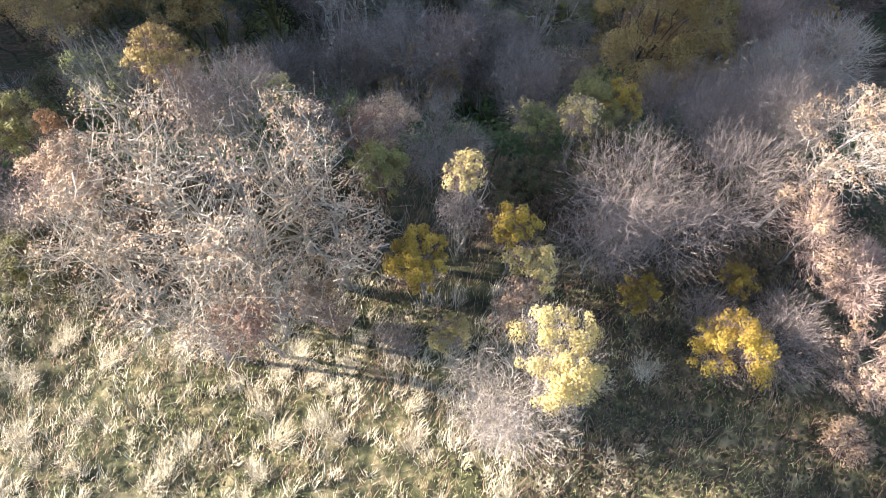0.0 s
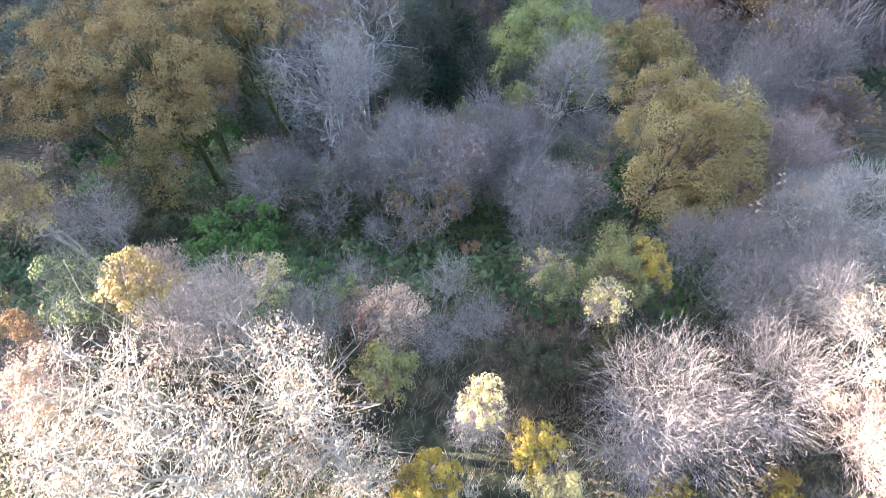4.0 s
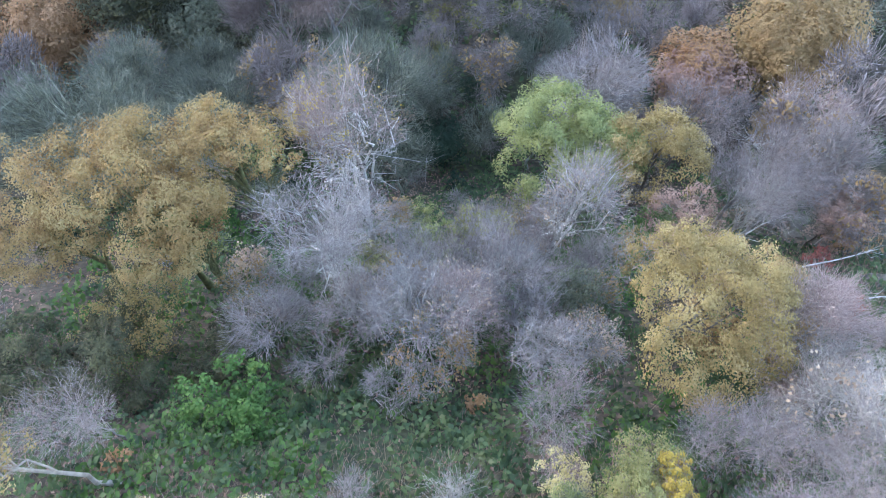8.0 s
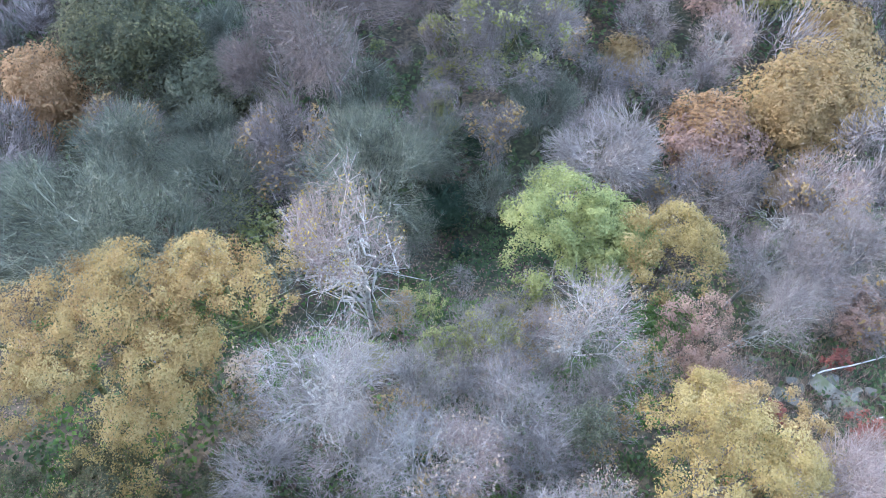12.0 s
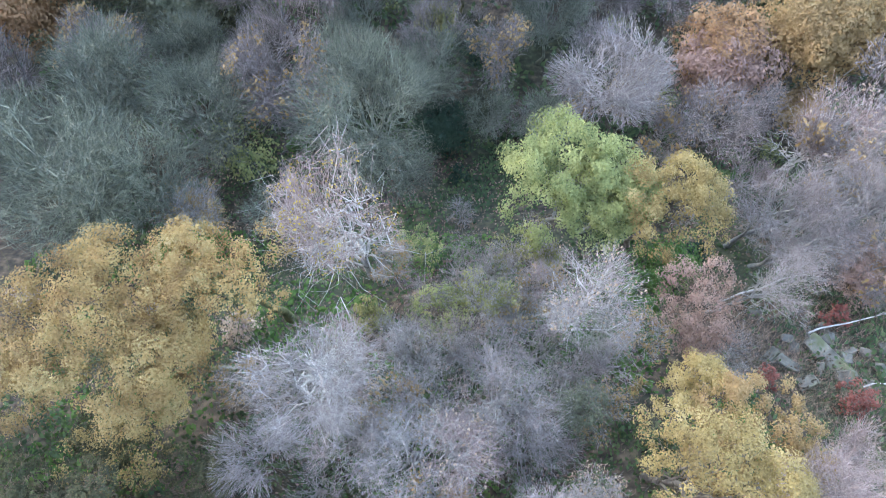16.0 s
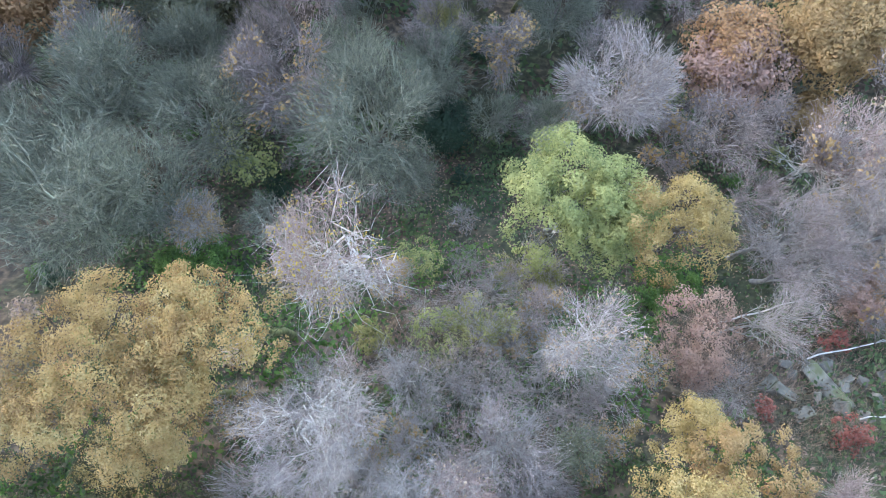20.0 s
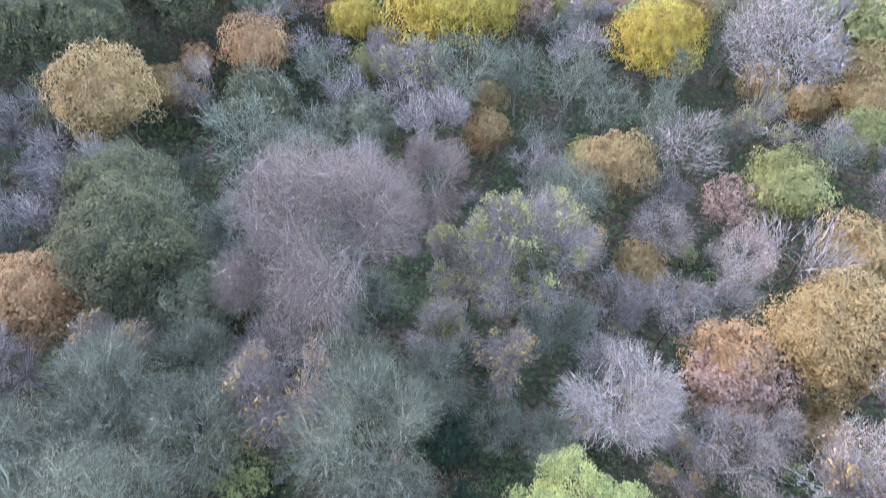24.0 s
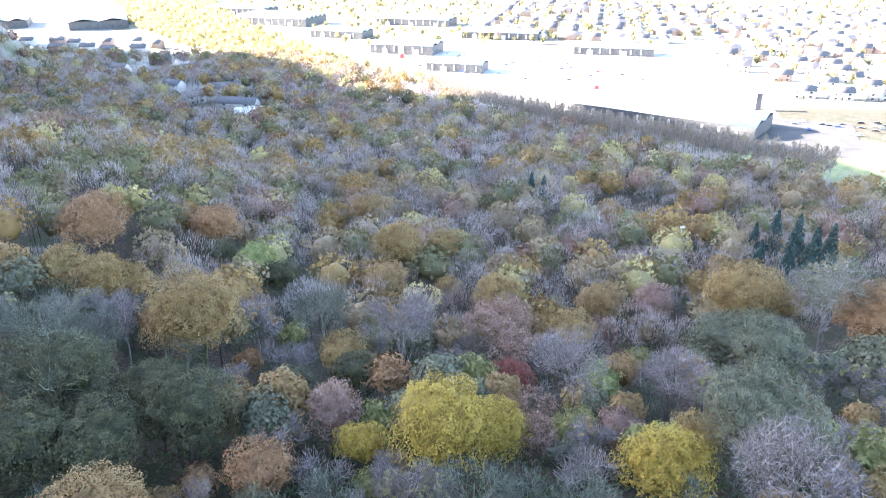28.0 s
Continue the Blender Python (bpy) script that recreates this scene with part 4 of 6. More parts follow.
grow('bareleaf', 17.69, 42.53, 2.27, 7.26, 131, leaf_size=0.2, solid=True, twig="dusk")
grow('tan', 27.59, 48.79, 5.42, 14.10, 132, leaf_size=0.2, solid=True)
grow('darkbush', -1.04, 41.85, 2.64, 5.80, 133, twig="lichen", leaf_size=0.2, solid=True)
grow('lichen', 2.69, 42.06, 2.56, 7.67, 134, leaf_size=0.2, solid=True, twig="darklichen")
grow('bareleaf', 8.67, 43.95, 2.23, 7.13, 135, leaf_size=0.2, solid=True, twig="dusk")
grow('lichen', -21.12, 32.21, 5.06, 15.19, 136, dense=0.8, twig="darklichen")
grow('lichen', -18.12, 33.35, 3.89, 11.67, 137, dense=0.8, twig="darklichen")
grow('lichen', -5.66, 38.28, 5.25, 15.76, 138, dense=0.8, twig="darklichen")
grow('limebush', -14.19, 37.77, 2.81, 8.42, 139, leaf_size=0.2, solid=True)
grow('lichen', -16.64, 39.28, 4.36, 13.08, 140, leaf_size=0.2, solid=True, dense=0.8, twig="darklichen")
grow('bareleaf', -11.46, 42.35, 4.38, 14.00, 141, leaf_size=0.2, solid=True, twig="dusk")
grow('lichen', -3.75, 35.78, 2.92, 8.76, 142, dense=0.8, twig="darklichen")
grow('redbare', -10.31, 40.92, 2.85, 9.68, 143, leaf_size=0.2, solid=True, twig="dusk")
grow('lichen', -23.42, 41.75, 4.72, 14.17, 144, leaf_size=0.2, solid=True, dense=0.8, twig="darklichen")
grow('greenbush', -15.74, 29.75, 2.18, 3.49, 145)
grow('redbush', 20.37, 25.92, 0.95, 1.75, 146)
grow('redbush', 18.36, 21.60, 1.05, 1.9, 147)
grow('redbush', 14.86, 22.54, 0.7, 1.51, 148)
grow('orange', 24.19, 29.05, 1.73, 3.81, 149, leaf_size=0.2, solid=True)
grow('greenbush', -7.89, 15.49, 1.98, 3.17, 150)
grow('orangebush', -10.65, 13.54, 0.53, 0.84, 151)
grow('orangebush', 0.84, 15.95, 0.55, 0.89, 152)
grow('palebare', 15.55, 19.35, 1.78, 6.05, 153, twig="pink")
grow('russet', 22.07, 28.45, 2.17, 6.08, 154, leaf_size=0.085)
grow('bare', -0.93, 21.21, 2.03, 7.30, 155, dense=0.42, twig="dusk")
grow('bareleaf', -2.28, 20.71, 1.85, 5.93, 156, leaf_size=0.085, dense=0.42)
grow('bare', -5.74, 22.90, 1.94, 6.99, 157, dense=0.42, twig="dusk")
grow('redbare', 1.33, 21.23, 1.85, 6.31, 158, dense=0.42)
grow('bare', 3.86, 23.14, 1.74, 6.27, 159, dense=0.42, twig="dusk")
grow('bareleaf', 6.05, 20.85, 1.46, 4.69, 160, leaf_size=0.085, dense=0.42)
grow('bare', 5.15, 22.21, 1.70, 6.13, 161, dense=0.42, twig="dusk")
grow('redbare', 0.47, 24.14, 1.56, 5.32, 162, dense=0.42)
grow('bare', -2.62, 24.04, 1.55, 5.58, 163, dense=0.42, twig="dusk")
grow('bareleaf', 23.09, 35.73, 3.57, 11.43, 164, leaf_size=0.2, solid=True, twig="dusk")
grow('bare', 21.95, 31.40, 3.16, 11.39, 165, bark="grey", twig="dusk")
grow('redbare', 18.70, 35.08, 2.35, 7.99, 166, leaf_size=0.2, solid=True, twig="dusk")
grow('bare', 18.64, 29.72, 2.66, 9.58, 167, bark="grey", twig="dusk")
grow('bareleaf', 14.57, 39.20, 2.49, 7.97, 168, leaf_size=0.2, solid=True, twig="dusk")
grow('bare', 21.58, 41.66, 2.68, 9.64, 169, leaf_size=0.2, solid=True, twig="dusk", bark="oak", wood=0.85)
grow('redbare', 3.66, 26.96, 1.73, 5.90, 170, dense=0.42)
grow('bare', 2.34, 28.05, 1.51, 5.44, 171, dense=0.42, twig="dusk")
grow('bareleaf', 8.65, 24.35, 1.65, 5.28, 172, leaf_size=0.085, dense=0.42)
grow('bare', -0.09, 23.20, 2.06, 5.78, 173, dense=0.42, twig="dusk")
grow('redbare', -4.09, 22.87, 2.27, 6.35, 174, dense=0.42)
grow('bare', -6.86, 21.61, 1.98, 5.56, 175, dense=0.42, twig="dusk")
grow('bareleaf', -0.94, 17.56, 1.85, 5.17, 176, leaf_size=0.085, dense=0.42)
grow('bare', 2.73, 19.04, 1.79, 5.01, 177, dense=0.42, twig="dusk")
grow('redbare', 1.00, 19.33, 1.81, 5.06, 178, dense=0.42)
grow('bare', -5.11, 17.69, 1.51, 4.23, 179, dense=0.42, twig="dusk")
grow('bareleaf', -9.07, 21.89, 1.56, 4.37, 180, leaf_size=0.085, dense=0.42)
grow('bare', 12.52, 16.18, 1.93, 5.41, 181)
grow('redbare', 11.71, 16.71, 1.76, 4.93, 182)
grow('bare', 9.66, 14.53, 1.38, 3.85, 183)
grow('bareleaf', 22.84, 28.56, 2.57, 7.19, 184, leaf_size=0.2, solid=True, twig="dusk")
grow('purplebush', -1.24, 26.76, 1.80, 3.96, 185)
grow('bareleaf', -3.17, 28.42, 1.56, 4.99, 186, leaf_size=0.085)
grow('baregreen', 1.33, 25.93, 1.95, 5.84, 187, leaf_size=0.085)
grow('bareleaf', 4.52, 26.69, 1.74, 5.56, 188, leaf_size=0.085)
grow('lichen', 6.87, 24.33, 1.64, 4.93, 189)
grow('greenbush', 10.57, 27.35, 1.67, 2.67, 190)
grow('purplebush', 13.24, 23.42, 1.74, 3.82, 191)
grow('barebush', 11.93, 22.87, 1.43, 2.87, 192)
grow('limebush', -2.08, 29.95, 1.68, 4.04, 193, leaf_size=0.085)
grow('lichen', -11.50, 32.34, 2.15, 6.45, 194, twig="darklichen")
grow('bareleaf', -15.59, 31.76, 2.47, 7.89, 195, leaf_size=0.085)
grow('purplebush', 0.63, 30.10, 1.53, 3.37, 196)
grow('orange', -34.02, 51.01, 4.99, 13.46, 197, leaf_size=0.2, solid=True)
grow('lichenleaf', -26.09, 54.98, 6.40, 17.92, 198, leaf_size=0.2, solid=True, leaf="darkolive", twig="darklichen")
grow('lichenleaf', -30.79, 61.85, 5.55, 15.55, 199, leaf_size=0.2, solid=True, leaf="darkolive", twig="darklichen")
grow('redbare', -9.88, 51.92, 7.43, 25.25, 200, twig="rose", leaf_size=0.2, solid=True)
grow('redbare', -14.46, 52.45, 4.89, 16.63, 201, twig="rose", leaf_size=0.2, solid=True)
grow('redbare', -2.63, 64.78, 4.61, 15.66, 202, twig="rose", leaf_size=0.2, solid=True)
grow('baregreen', 4.87, 55.68, 5.86, 17.57, 203, leaf_size=0.2, solid=True, twig="dusk")
grow('baregreen', 0.55, 56.65, 4.29, 12.88, 204, leaf_size=0.2, solid=True, twig="dusk")
grow('olive', -17.36, 51.49, 2.98, 7.74, 205, leaf_size=0.2, solid=True, leaf="darkolive")
grow('olive', -1.62, 52.13, 2.43, 6.33, 206, leaf_size=0.2, solid=True)
grow('lichen', -7.63, 52.30, 3.73, 11.20, 207, leaf_size=0.2, solid=True, twig="darklichen")
grow('tan', 29.10, 50.79, 5.54, 14.40, 213, leaf_size=0.2, solid=True)
grow('tan', 16.19, 59.84, 2.99, 7.77, 214, leaf_size=0.2, solid=True)
grow('bare', 17.24, 52.58, 3.33, 11.99, 215, leaf_size=0.2, solid=True, twig="dusk", bark="oak", wood=0.85)
grow('birch', 23.68, 58.13, 3.13, 12.52, 216, leaf_size=0.2, solid=True)
grow('bare', 18.03, 62.11, 3.22, 11.59, 217, leaf_size=0.2, solid=True, twig="dusk", bark="oak", wood=0.85)
grow('lichen', 9.57, 65.71, 4.29, 12.87, 218, leaf_size=0.2, solid=True, twig="darklichen")
grow('lichen', -17.06, 68.76, 4.51, 13.54, 220, leaf_size=0.2, solid=True, twig="darklichen")
grow('bare', -10.42, 66.86, 3.76, 13.54, 221, leaf_size=0.2, solid=True, twig="dusk", bark="oak", wood=0.85)
grow('lichenleaf', -21.79, 51.01, 4.33, 12.11, 222, leaf_size=0.2, solid=True)
grow('lichen', -23.78, 38.20, 4.08, 12.24, 223, leaf_size=0.2, solid=True, dense=0.8, twig="darklichen")
grow('lichen', -27.99, 37.16, 3.78, 11.35, 224, leaf_size=0.2, solid=True, dense=0.8, twig="darklichen")
grow('lichen', -1.50, 45.50, 3.40, 11.00, 360, leaf_size=0.2, dense=0.9, twig="darklichen")
grow('bareleaf', 3.50, 47.00, 3.20, 11.00, 361, leaf_size=0.2, twig="dusk", bark="oak", dense=0.9)
grow('lichen', 6.50, 40.50, 2.60, 9.00, 362, leaf_size=0.2, dense=0.9)
grow('bare', 11.50, 47.50, 3.20, 11.00, 363, leaf_size=0.2, twig="dusk", bark="oak", dense=0.9)
grow('bareleaf', 13.50, 43.00, 2.80, 9.50, 364, leaf_size=0.2, twig="dusk", bark="oak", dense=0.9)
grow('lichen', -8.00, 45.00, 3.60, 12.00, 365, leaf_size=0.2, dense=0.9, twig="darklichen")
grow('bare', -14.00, 46.50, 3.40, 12.00, 366, leaf_size=0.2, twig="dusk", bark="oak", dense=0.9)
grow('lichen', -19.50, 45.50, 3.60, 12.00, 367, leaf_size=0.2, dense=0.9, twig="darklichen")
grow('bareleaf', -26.00, 46.00, 3.60, 12.00, 368, leaf_size=0.2, twig="dusk", bark="oak", dense=0.9)
grow('bare', -1.50, 49.50, 3.20, 11.00, 369, leaf_size=0.2, twig="dusk", bark="oak", dense=0.9)
grow('lichen', 7.50, 51.00, 3.40, 11.50, 370, leaf_size=0.2, dense=0.9)
grow('redbare', 22.00, 52.50, 3.20, 11.00, 371, leaf_size=0.2, twig="dusk", bark="oak", dense=0.9)
grow('bare', 12.50, 54.00, 3.20, 11.00, 372, leaf_size=0.2, twig="dusk", bark="oak", dense=0.9)
grow('lichen', -12.00, 57.50, 3.60, 12.00, 373, leaf_size=0.2, dense=0.9, twig="darklichen")
grow('lichen', -20.50, 60.00, 3.80, 12.00, 374, leaf_size=0.2, dense=0.9)
grow('bareleaf', 9.50, 60.00, 3.30, 11.00, 375, leaf_size=0.2, twig="dusk", bark="oak", dense=0.9)
grow('bare', 3.20, 17.40, 1.60, 6.00, 376, dense=0.6)
grow('bare', 4.90, 17.90, 1.40, 5.50, 377, dense=0.6, leaf="cream", cover=0.1, leaf_size=0.07)
# low dark bushes added under the brow shrubs to darken gaps and cast shade
grow('olivebush', -9.50, 9.30, 1.00, 1.80, 329, leaf='darkolive', cover=1.2, leaf_size=0.05, dense=1.9)
grow('olivebush', -7.20, 9.00, 1.00, 1.90, 330, leaf='darkolive', cover=1.2, leaf_size=0.05, dense=1.9)
grow('olivebush', -4.90, 8.80, 1.00, 1.90, 331, leaf='darkolive', cover=1.2, leaf_size=0.05, dense=1.9)
grow('olivebush', -2.90, 10.00, 1.00, 1.70, 332, leaf='darkolive', cover=1.2, leaf_size=0.05, dense=1.9)
grow('olivebush', 2.60, 9.60, 1.20, 2.38, 333, leaf='darkolive', cover=1.2, leaf_size=0.05, dense=1.9)
grow('olivebush', 4.80, 10.20, 1.30, 2.53, 334, leaf='darkolive', cover=1.2, leaf_size=0.05, dense=1.9)
grow('olivebush', 7.00, 10.30, 1.30, 2.45, 335, leaf='darkolive', cover=1.2, leaf_size=0.05, dense=1.9)
grow('olivebush', 9.40, 10.40, 1.40, 2.18, 336, leaf='darkolive', cover=1.2, leaf_size=0.05, dense=1.9)
# dark bushes added in place of the shade under the oak's lower branches
grow('olivebush', -12.50, 17.20, 2.10, 4.20, 378, leaf='darkolive', cover=0.9, leaf_size=0.08)
grow('olivebush', -15.40, 17.00, 2.20, 4.40, 379, leaf='darkolive', cover=0.9, leaf_size=0.08)
grow('olivebush', -9.80, 18.30, 1.70, 3.60, 380, leaf='darkolive', cover=0.9, leaf_size=0.08)
grow('olivebush', -13.80, 19.90, 1.80, 4.00, 381, leaf='darkolive', cover=0.9, leaf_size=0.08)
grow('olivebush', -11.00, 7.40, 1.30, 2.40, 337, leaf='darkolive', cover=1.2, leaf_size=0.05, dense=1.9)

# ---- trees of the wood beyond ----
grow('tan', 14.57, 71.03, 4.41, 11.45, 208, fine=0.42, single=True, leaf_size=0.22, solid=True)
grow('olive', 12.52, 75.44, 2.53, 6.58, 209, fine=0.42, single=True, leaf_size=0.22, solid=True)
grow('olive', 30.74, 68.77, 4.60, 11.95, 210, fine=0.42, single=True, leaf_size=0.22, solid=True)
grow('russet', 25.97, 66.52, 3.55, 9.94, 211, fine=0.42, single=True, leaf_size=0.22, solid=True)
grow('olive', 35.23, 60.10, 4.68, 12.17, 212, leaf="tan", fine=0.42, single=True, leaf_size=0.22, solid=True)
grow('orange', 2.08, 77.59, 2.53, 6.83, 219, fine=0.42, single=True, leaf_size=0.22, solid=True)
grow('yellow', -3.59, 93.19, 7.21, 19.48, 225, leaf="gold", fine=0.42, single=True, leaf_size=0.22, solid=True)
grow('yellow', 2.10, 97.69, 4.81, 12.98, 226, leaf="gold", fine=0.42, single=True, leaf_size=0.22, solid=True)
grow('yellow', -14.63, 96.91, 3.77, 10.18, 227, leaf="gold", fine=0.42, single=True, leaf_size=0.22, solid=True)
grow('yellow', -12.39, 90.61, 2.59, 6.99, 228, leaf="olive", fine=0.42, single=True, leaf_size=0.22, solid=True)
grow('redtree', 4.94, 116.29, 3.97, 11.12, 229, fine=0.38, single=True, leaf_size=0.26, solid=True)
grow('russet', 7.53, 107.12, 3.68, 10.32, 230, fine=0.42, single=True, leaf_size=0.22, solid=True)
grow('russet', 7.82, 98.95, 3.80, 10.63, 231, fine=0.42, single=True, leaf_size=0.22, solid=True)
grow('olive', 12.82, 102.88, 3.98, 10.35, 232, fine=0.42, single=True, leaf_size=0.22, solid=True)
grow('redtree', 19.39, 103.17, 3.62, 10.14, 233, leaf="russet", fine=0.42, single=True, leaf_size=0.22, solid=True)
grow('yellow', 18.56, 116.21, 4.05, 10.93, 234, leaf="lime", fine=0.38, single=True, leaf_size=0.26, solid=True)
grow('olive', 20.98, 89.60, 5.93, 15.41, 235, leaf="gold", fine=0.42, single=True, leaf_size=0.22, solid=True)
grow('ochre', 27.99, 99.60, 3.97, 11.51, 236, fine=0.42, single=True, leaf_size=0.22, solid=True)
grow('orange', -24.79, 87.88, 4.57, 12.35, 237, fine=0.42, single=True, leaf_size=0.22, solid=True)
grow('ochre', -35.70, 73.92, 5.97, 17.32, 238, leaf="tan", fine=0.42, single=True, leaf_size=0.22, solid=True)
grow('tan', -35.68, 83.87, 3.26, 8.47, 239, fine=0.42, single=True, leaf_size=0.22, solid=True)
grow('olive', -42.52, 74.60, 3.78, 9.82, 240, fine=0.42, single=True, leaf_size=0.22, solid=True, leaf="darkolive")
grow('orange', -21.39, 118.83, 4.55, 12.28, 241, leaf="ochre", fine=0.38, single=True, leaf_size=0.26, solid=True)
grow('olive', -19.02, 114.84, 4.41, 11.46, 242, fine=0.38, single=True, leaf_size=0.26, solid=True, leaf="darkolive")
grow('orange', -19.23, 102.46, 4.73, 12.77, 243, leaf="russet", fine=0.42, single=True, leaf_size=0.22, solid=True)
grow('lichenleaf', -26.03, 107.95, 4.20, 11.75, 244, fine=0.42, single=True, leaf_size=0.22, solid=True, leaf="darkolive", twig="darklichen")
grow('orange', -37.32, 120.62, 2.70, 7.30, 245, fine=0.38, single=True, leaf_size=0.26, solid=True)
grow('olive', -43.19, 101.03, 6.19, 16.11, 246, fine=0.42, single=True, leaf_size=0.22, solid=True, leaf="darkolive")
grow('olive', -36.09, 94.71, 6.84, 17.77, 247, leaf="darkolive", fine=0.42, single=True, leaf_size=0.22, solid=True)
grow('tan', -32.57, 102.13, 4.89, 12.72, 248, fine=0.42, single=True, leaf_size=0.22, solid=True)
grow('bareleaf', -24.29, 94.54, 3.71, 11.88, 249, fine=0.42, single=True, leaf_size=0.22, solid=True, twig="dusk")
grow('lichenleaf', -52.45, 96.86, 7.33, 20.53, 250, fine=0.42, single=True, leaf_size=0.22, solid=True, leaf="darkolive", twig="darklichen")
grow('olive', -43.78, 87.92, 6.70, 17.42, 251, fine=0.42, single=True, leaf_size=0.22, solid=True, leaf="darkolive")
grow('ochre', 16.01, 131.79, 4.80, 13.93, 252, fine=0.38, single=True, leaf_size=0.26, solid=True)
grow('russet', 3.64, 128.33, 6.20, 17.36, 253, fine=0.38, single=True, leaf_size=0.26, solid=True)
grow('russet', 5.39, 122.09, 5.48, 15.34, 254, fine=0.38, single=True, leaf_size=0.26, solid=True)
grow('bare', 11.83, 104.17, 6.05, 21.79, 255, fine=0.42, single=True, leaf_size=0.22, solid=True, twig="dusk", bark="oak", wood=0.85)
grow('tan', 23.21, 122.69, 3.63, 9.45, 256, fine=0.38, single=True, leaf_size=0.26, solid=True)
grow('olive', 27.88, 131.17, 2.59, 6.73, 257, fine=0.38, single=True, leaf_size=0.26, solid=True)
grow('lichenleaf', 32.79, 93.75, 7.67, 21.48, 258, cover=0.8, fine=0.42, single=True, leaf_size=0.22, solid=True, twig="darklichen")
grow('lichenleaf', 42.55, 118.77, 6.59, 18.47, 259, cover=0.7, fine=0.38, single=True, leaf_size=0.26, solid=True, twig="darklichen")
grow('lichenleaf', 38.58, 124.02, 5.85, 16.37, 260, fine=0.38, single=True, leaf_size=0.26, solid=True, twig="darklichen")
grow('paleyellow', 50.97, 101.21, 3.08, 9.85, 261, fine=0.38, single=True, leaf_size=0.26, solid=True)
grow('ochre', 45.21, 136.92, 7.50, 21.76, 262, fine=0.38, single=True, leaf_size=0.26, solid=True)
grow('ochre', 54.19, 142.55, 5.19, 15.06, 263, fine=0.38, single=True, leaf_size=0.26, solid=True)
grow('bare', 29.24, 77.64, 6.59, 23.73, 264, fine=0.42, single=True, leaf_size=0.22, solid=True, twig="dusk", bark="oak", wood=0.85)
grow('lichen', 31.18, 93.47, 3.79, 11.36, 265, fine=0.42, single=True, leaf_size=0.22, solid=True, twig="darklichen")
grow('bare', 26.49, 107.73, 4.92, 17.73, 266, fine=0.42, single=True, leaf_size=0.22, solid=True, twig="dusk", bark="oak", wood=0.85)
grow('tan', 34.40, 86.96, 3.32, 8.62, 267, fine=0.42, single=True, leaf_size=0.22, solid=True)
grow('tan', 38.83, 84.56, 3.33, 8.65, 268, fine=0.42, single=True, leaf_size=0.22, solid=True)
grow('tan', 43.77, 83.30, 4.09, 10.63, 269, fine=0.42, single=True, leaf_size=0.22, solid=True)
grow('olive', 41.72, 77.93, 3.54, 9.19, 270, fine=0.42, single=True, leaf_size=0.22, solid=True)
grow('baregreen', 30.96, 77.27, 3.93, 11.79, 271, fine=0.42, single=True, leaf_size=0.22, solid=True, twig="dusk")
grow('ochre', 1.81, 83.72, 2.65, 7.69, 272, leaf="tan", fine=0.42, single=True, leaf_size=0.22, solid=True)
grow('tan', 2.40, 77.91, 2.82, 7.34, 273, fine=0.42, single=True, leaf_size=0.22, solid=True)
grow('lichen', -0.27, 82.37, 4.98, 14.93, 274, fine=0.42, single=True, leaf_size=0.22, solid=True, twig="darklichen")
grow('lichen', 5.59, 85.47, 3.95, 11.84, 275, fine=0.42, single=True, leaf_size=0.22, solid=True, twig="darklichen")
grow('baregreen', -5.97, 83.35, 4.46, 13.37, 276, fine=0.42, single=True, leaf_size=0.22, solid=True, twig="dusk")
grow('lichen', -15.86, 84.35, 3.97, 11.90, 277, fine=0.42, single=True, leaf_size=0.22, solid=True, twig="darklichen")
grow('lichenleaf', -10.89, 76.35, 3.67, 10.29, 278, fine=0.42, single=True, leaf_size=0.22, solid=True, twig="darklichen")
grow('lichen', 10.98, 83.01, 4.47, 13.40, 279, fine=0.42, single=True, leaf_size=0.22, solid=True, twig="darklichen")
grow('lichenleaf', -22.05, 78.38, 4.43, 12.40, 280, fine=0.42, single=True, leaf_size=0.22, solid=True, leaf="darkolive", twig="darklichen")
grow('lichen', -22.27, 70.55, 5.15, 15.45, 281, fine=0.42, single=True, leaf_size=0.22, solid=True, twig="darklichen")
grow('bareleaf', -30.31, 81.98, 3.41, 10.90, 282, fine=0.42, single=True, leaf_size=0.22, solid=True, twig="dusk")
grow('lichen', -14.81, 75.24, 3.63, 10.90, 283, fine=0.42, single=True, leaf_size=0.22, solid=True, twig="darklichen")
grow('lichen', 20.31, 76.49, 3.72, 11.17, 284, fine=0.42, single=True, leaf_size=0.22, solid=True, twig="darklichen")
grow('lichen', 15.09, 80.01, 3.80, 11.40, 285, fine=0.42, single=True, leaf_size=0.22, solid=True, twig="darklichen")
grow('lichen', 25.20, 76.36, 3.20, 9.59, 286, fine=0.42, single=True, leaf_size=0.22, solid=True, twig="darklichen")
grow('lichen', 7.66, 75.99, 3.05, 9.15, 287, fine=0.42, single=True, leaf_size=0.22, solid=True, twig="darklichen")
grow('ochre', -70.33, 128.59, 4.88, 14.15, 288, fine=0.38, single=True, leaf_size=0.26, solid=True)
grow('ochre', -63.23, 128.29, 5.29, 15.35, 289, fine=0.38, single=True, leaf_size=0.26, solid=True)
grow('ochre', -60.31, 130.92, 4.82, 13.99, 290, fine=0.38, single=True, leaf_size=0.26, solid=True)
grow('olive', -54.42, 156.74, 4.37, 11.35, 291, fine=0.38, single=True, leaf_size=0.26, solid=True, leaf="darkolive")
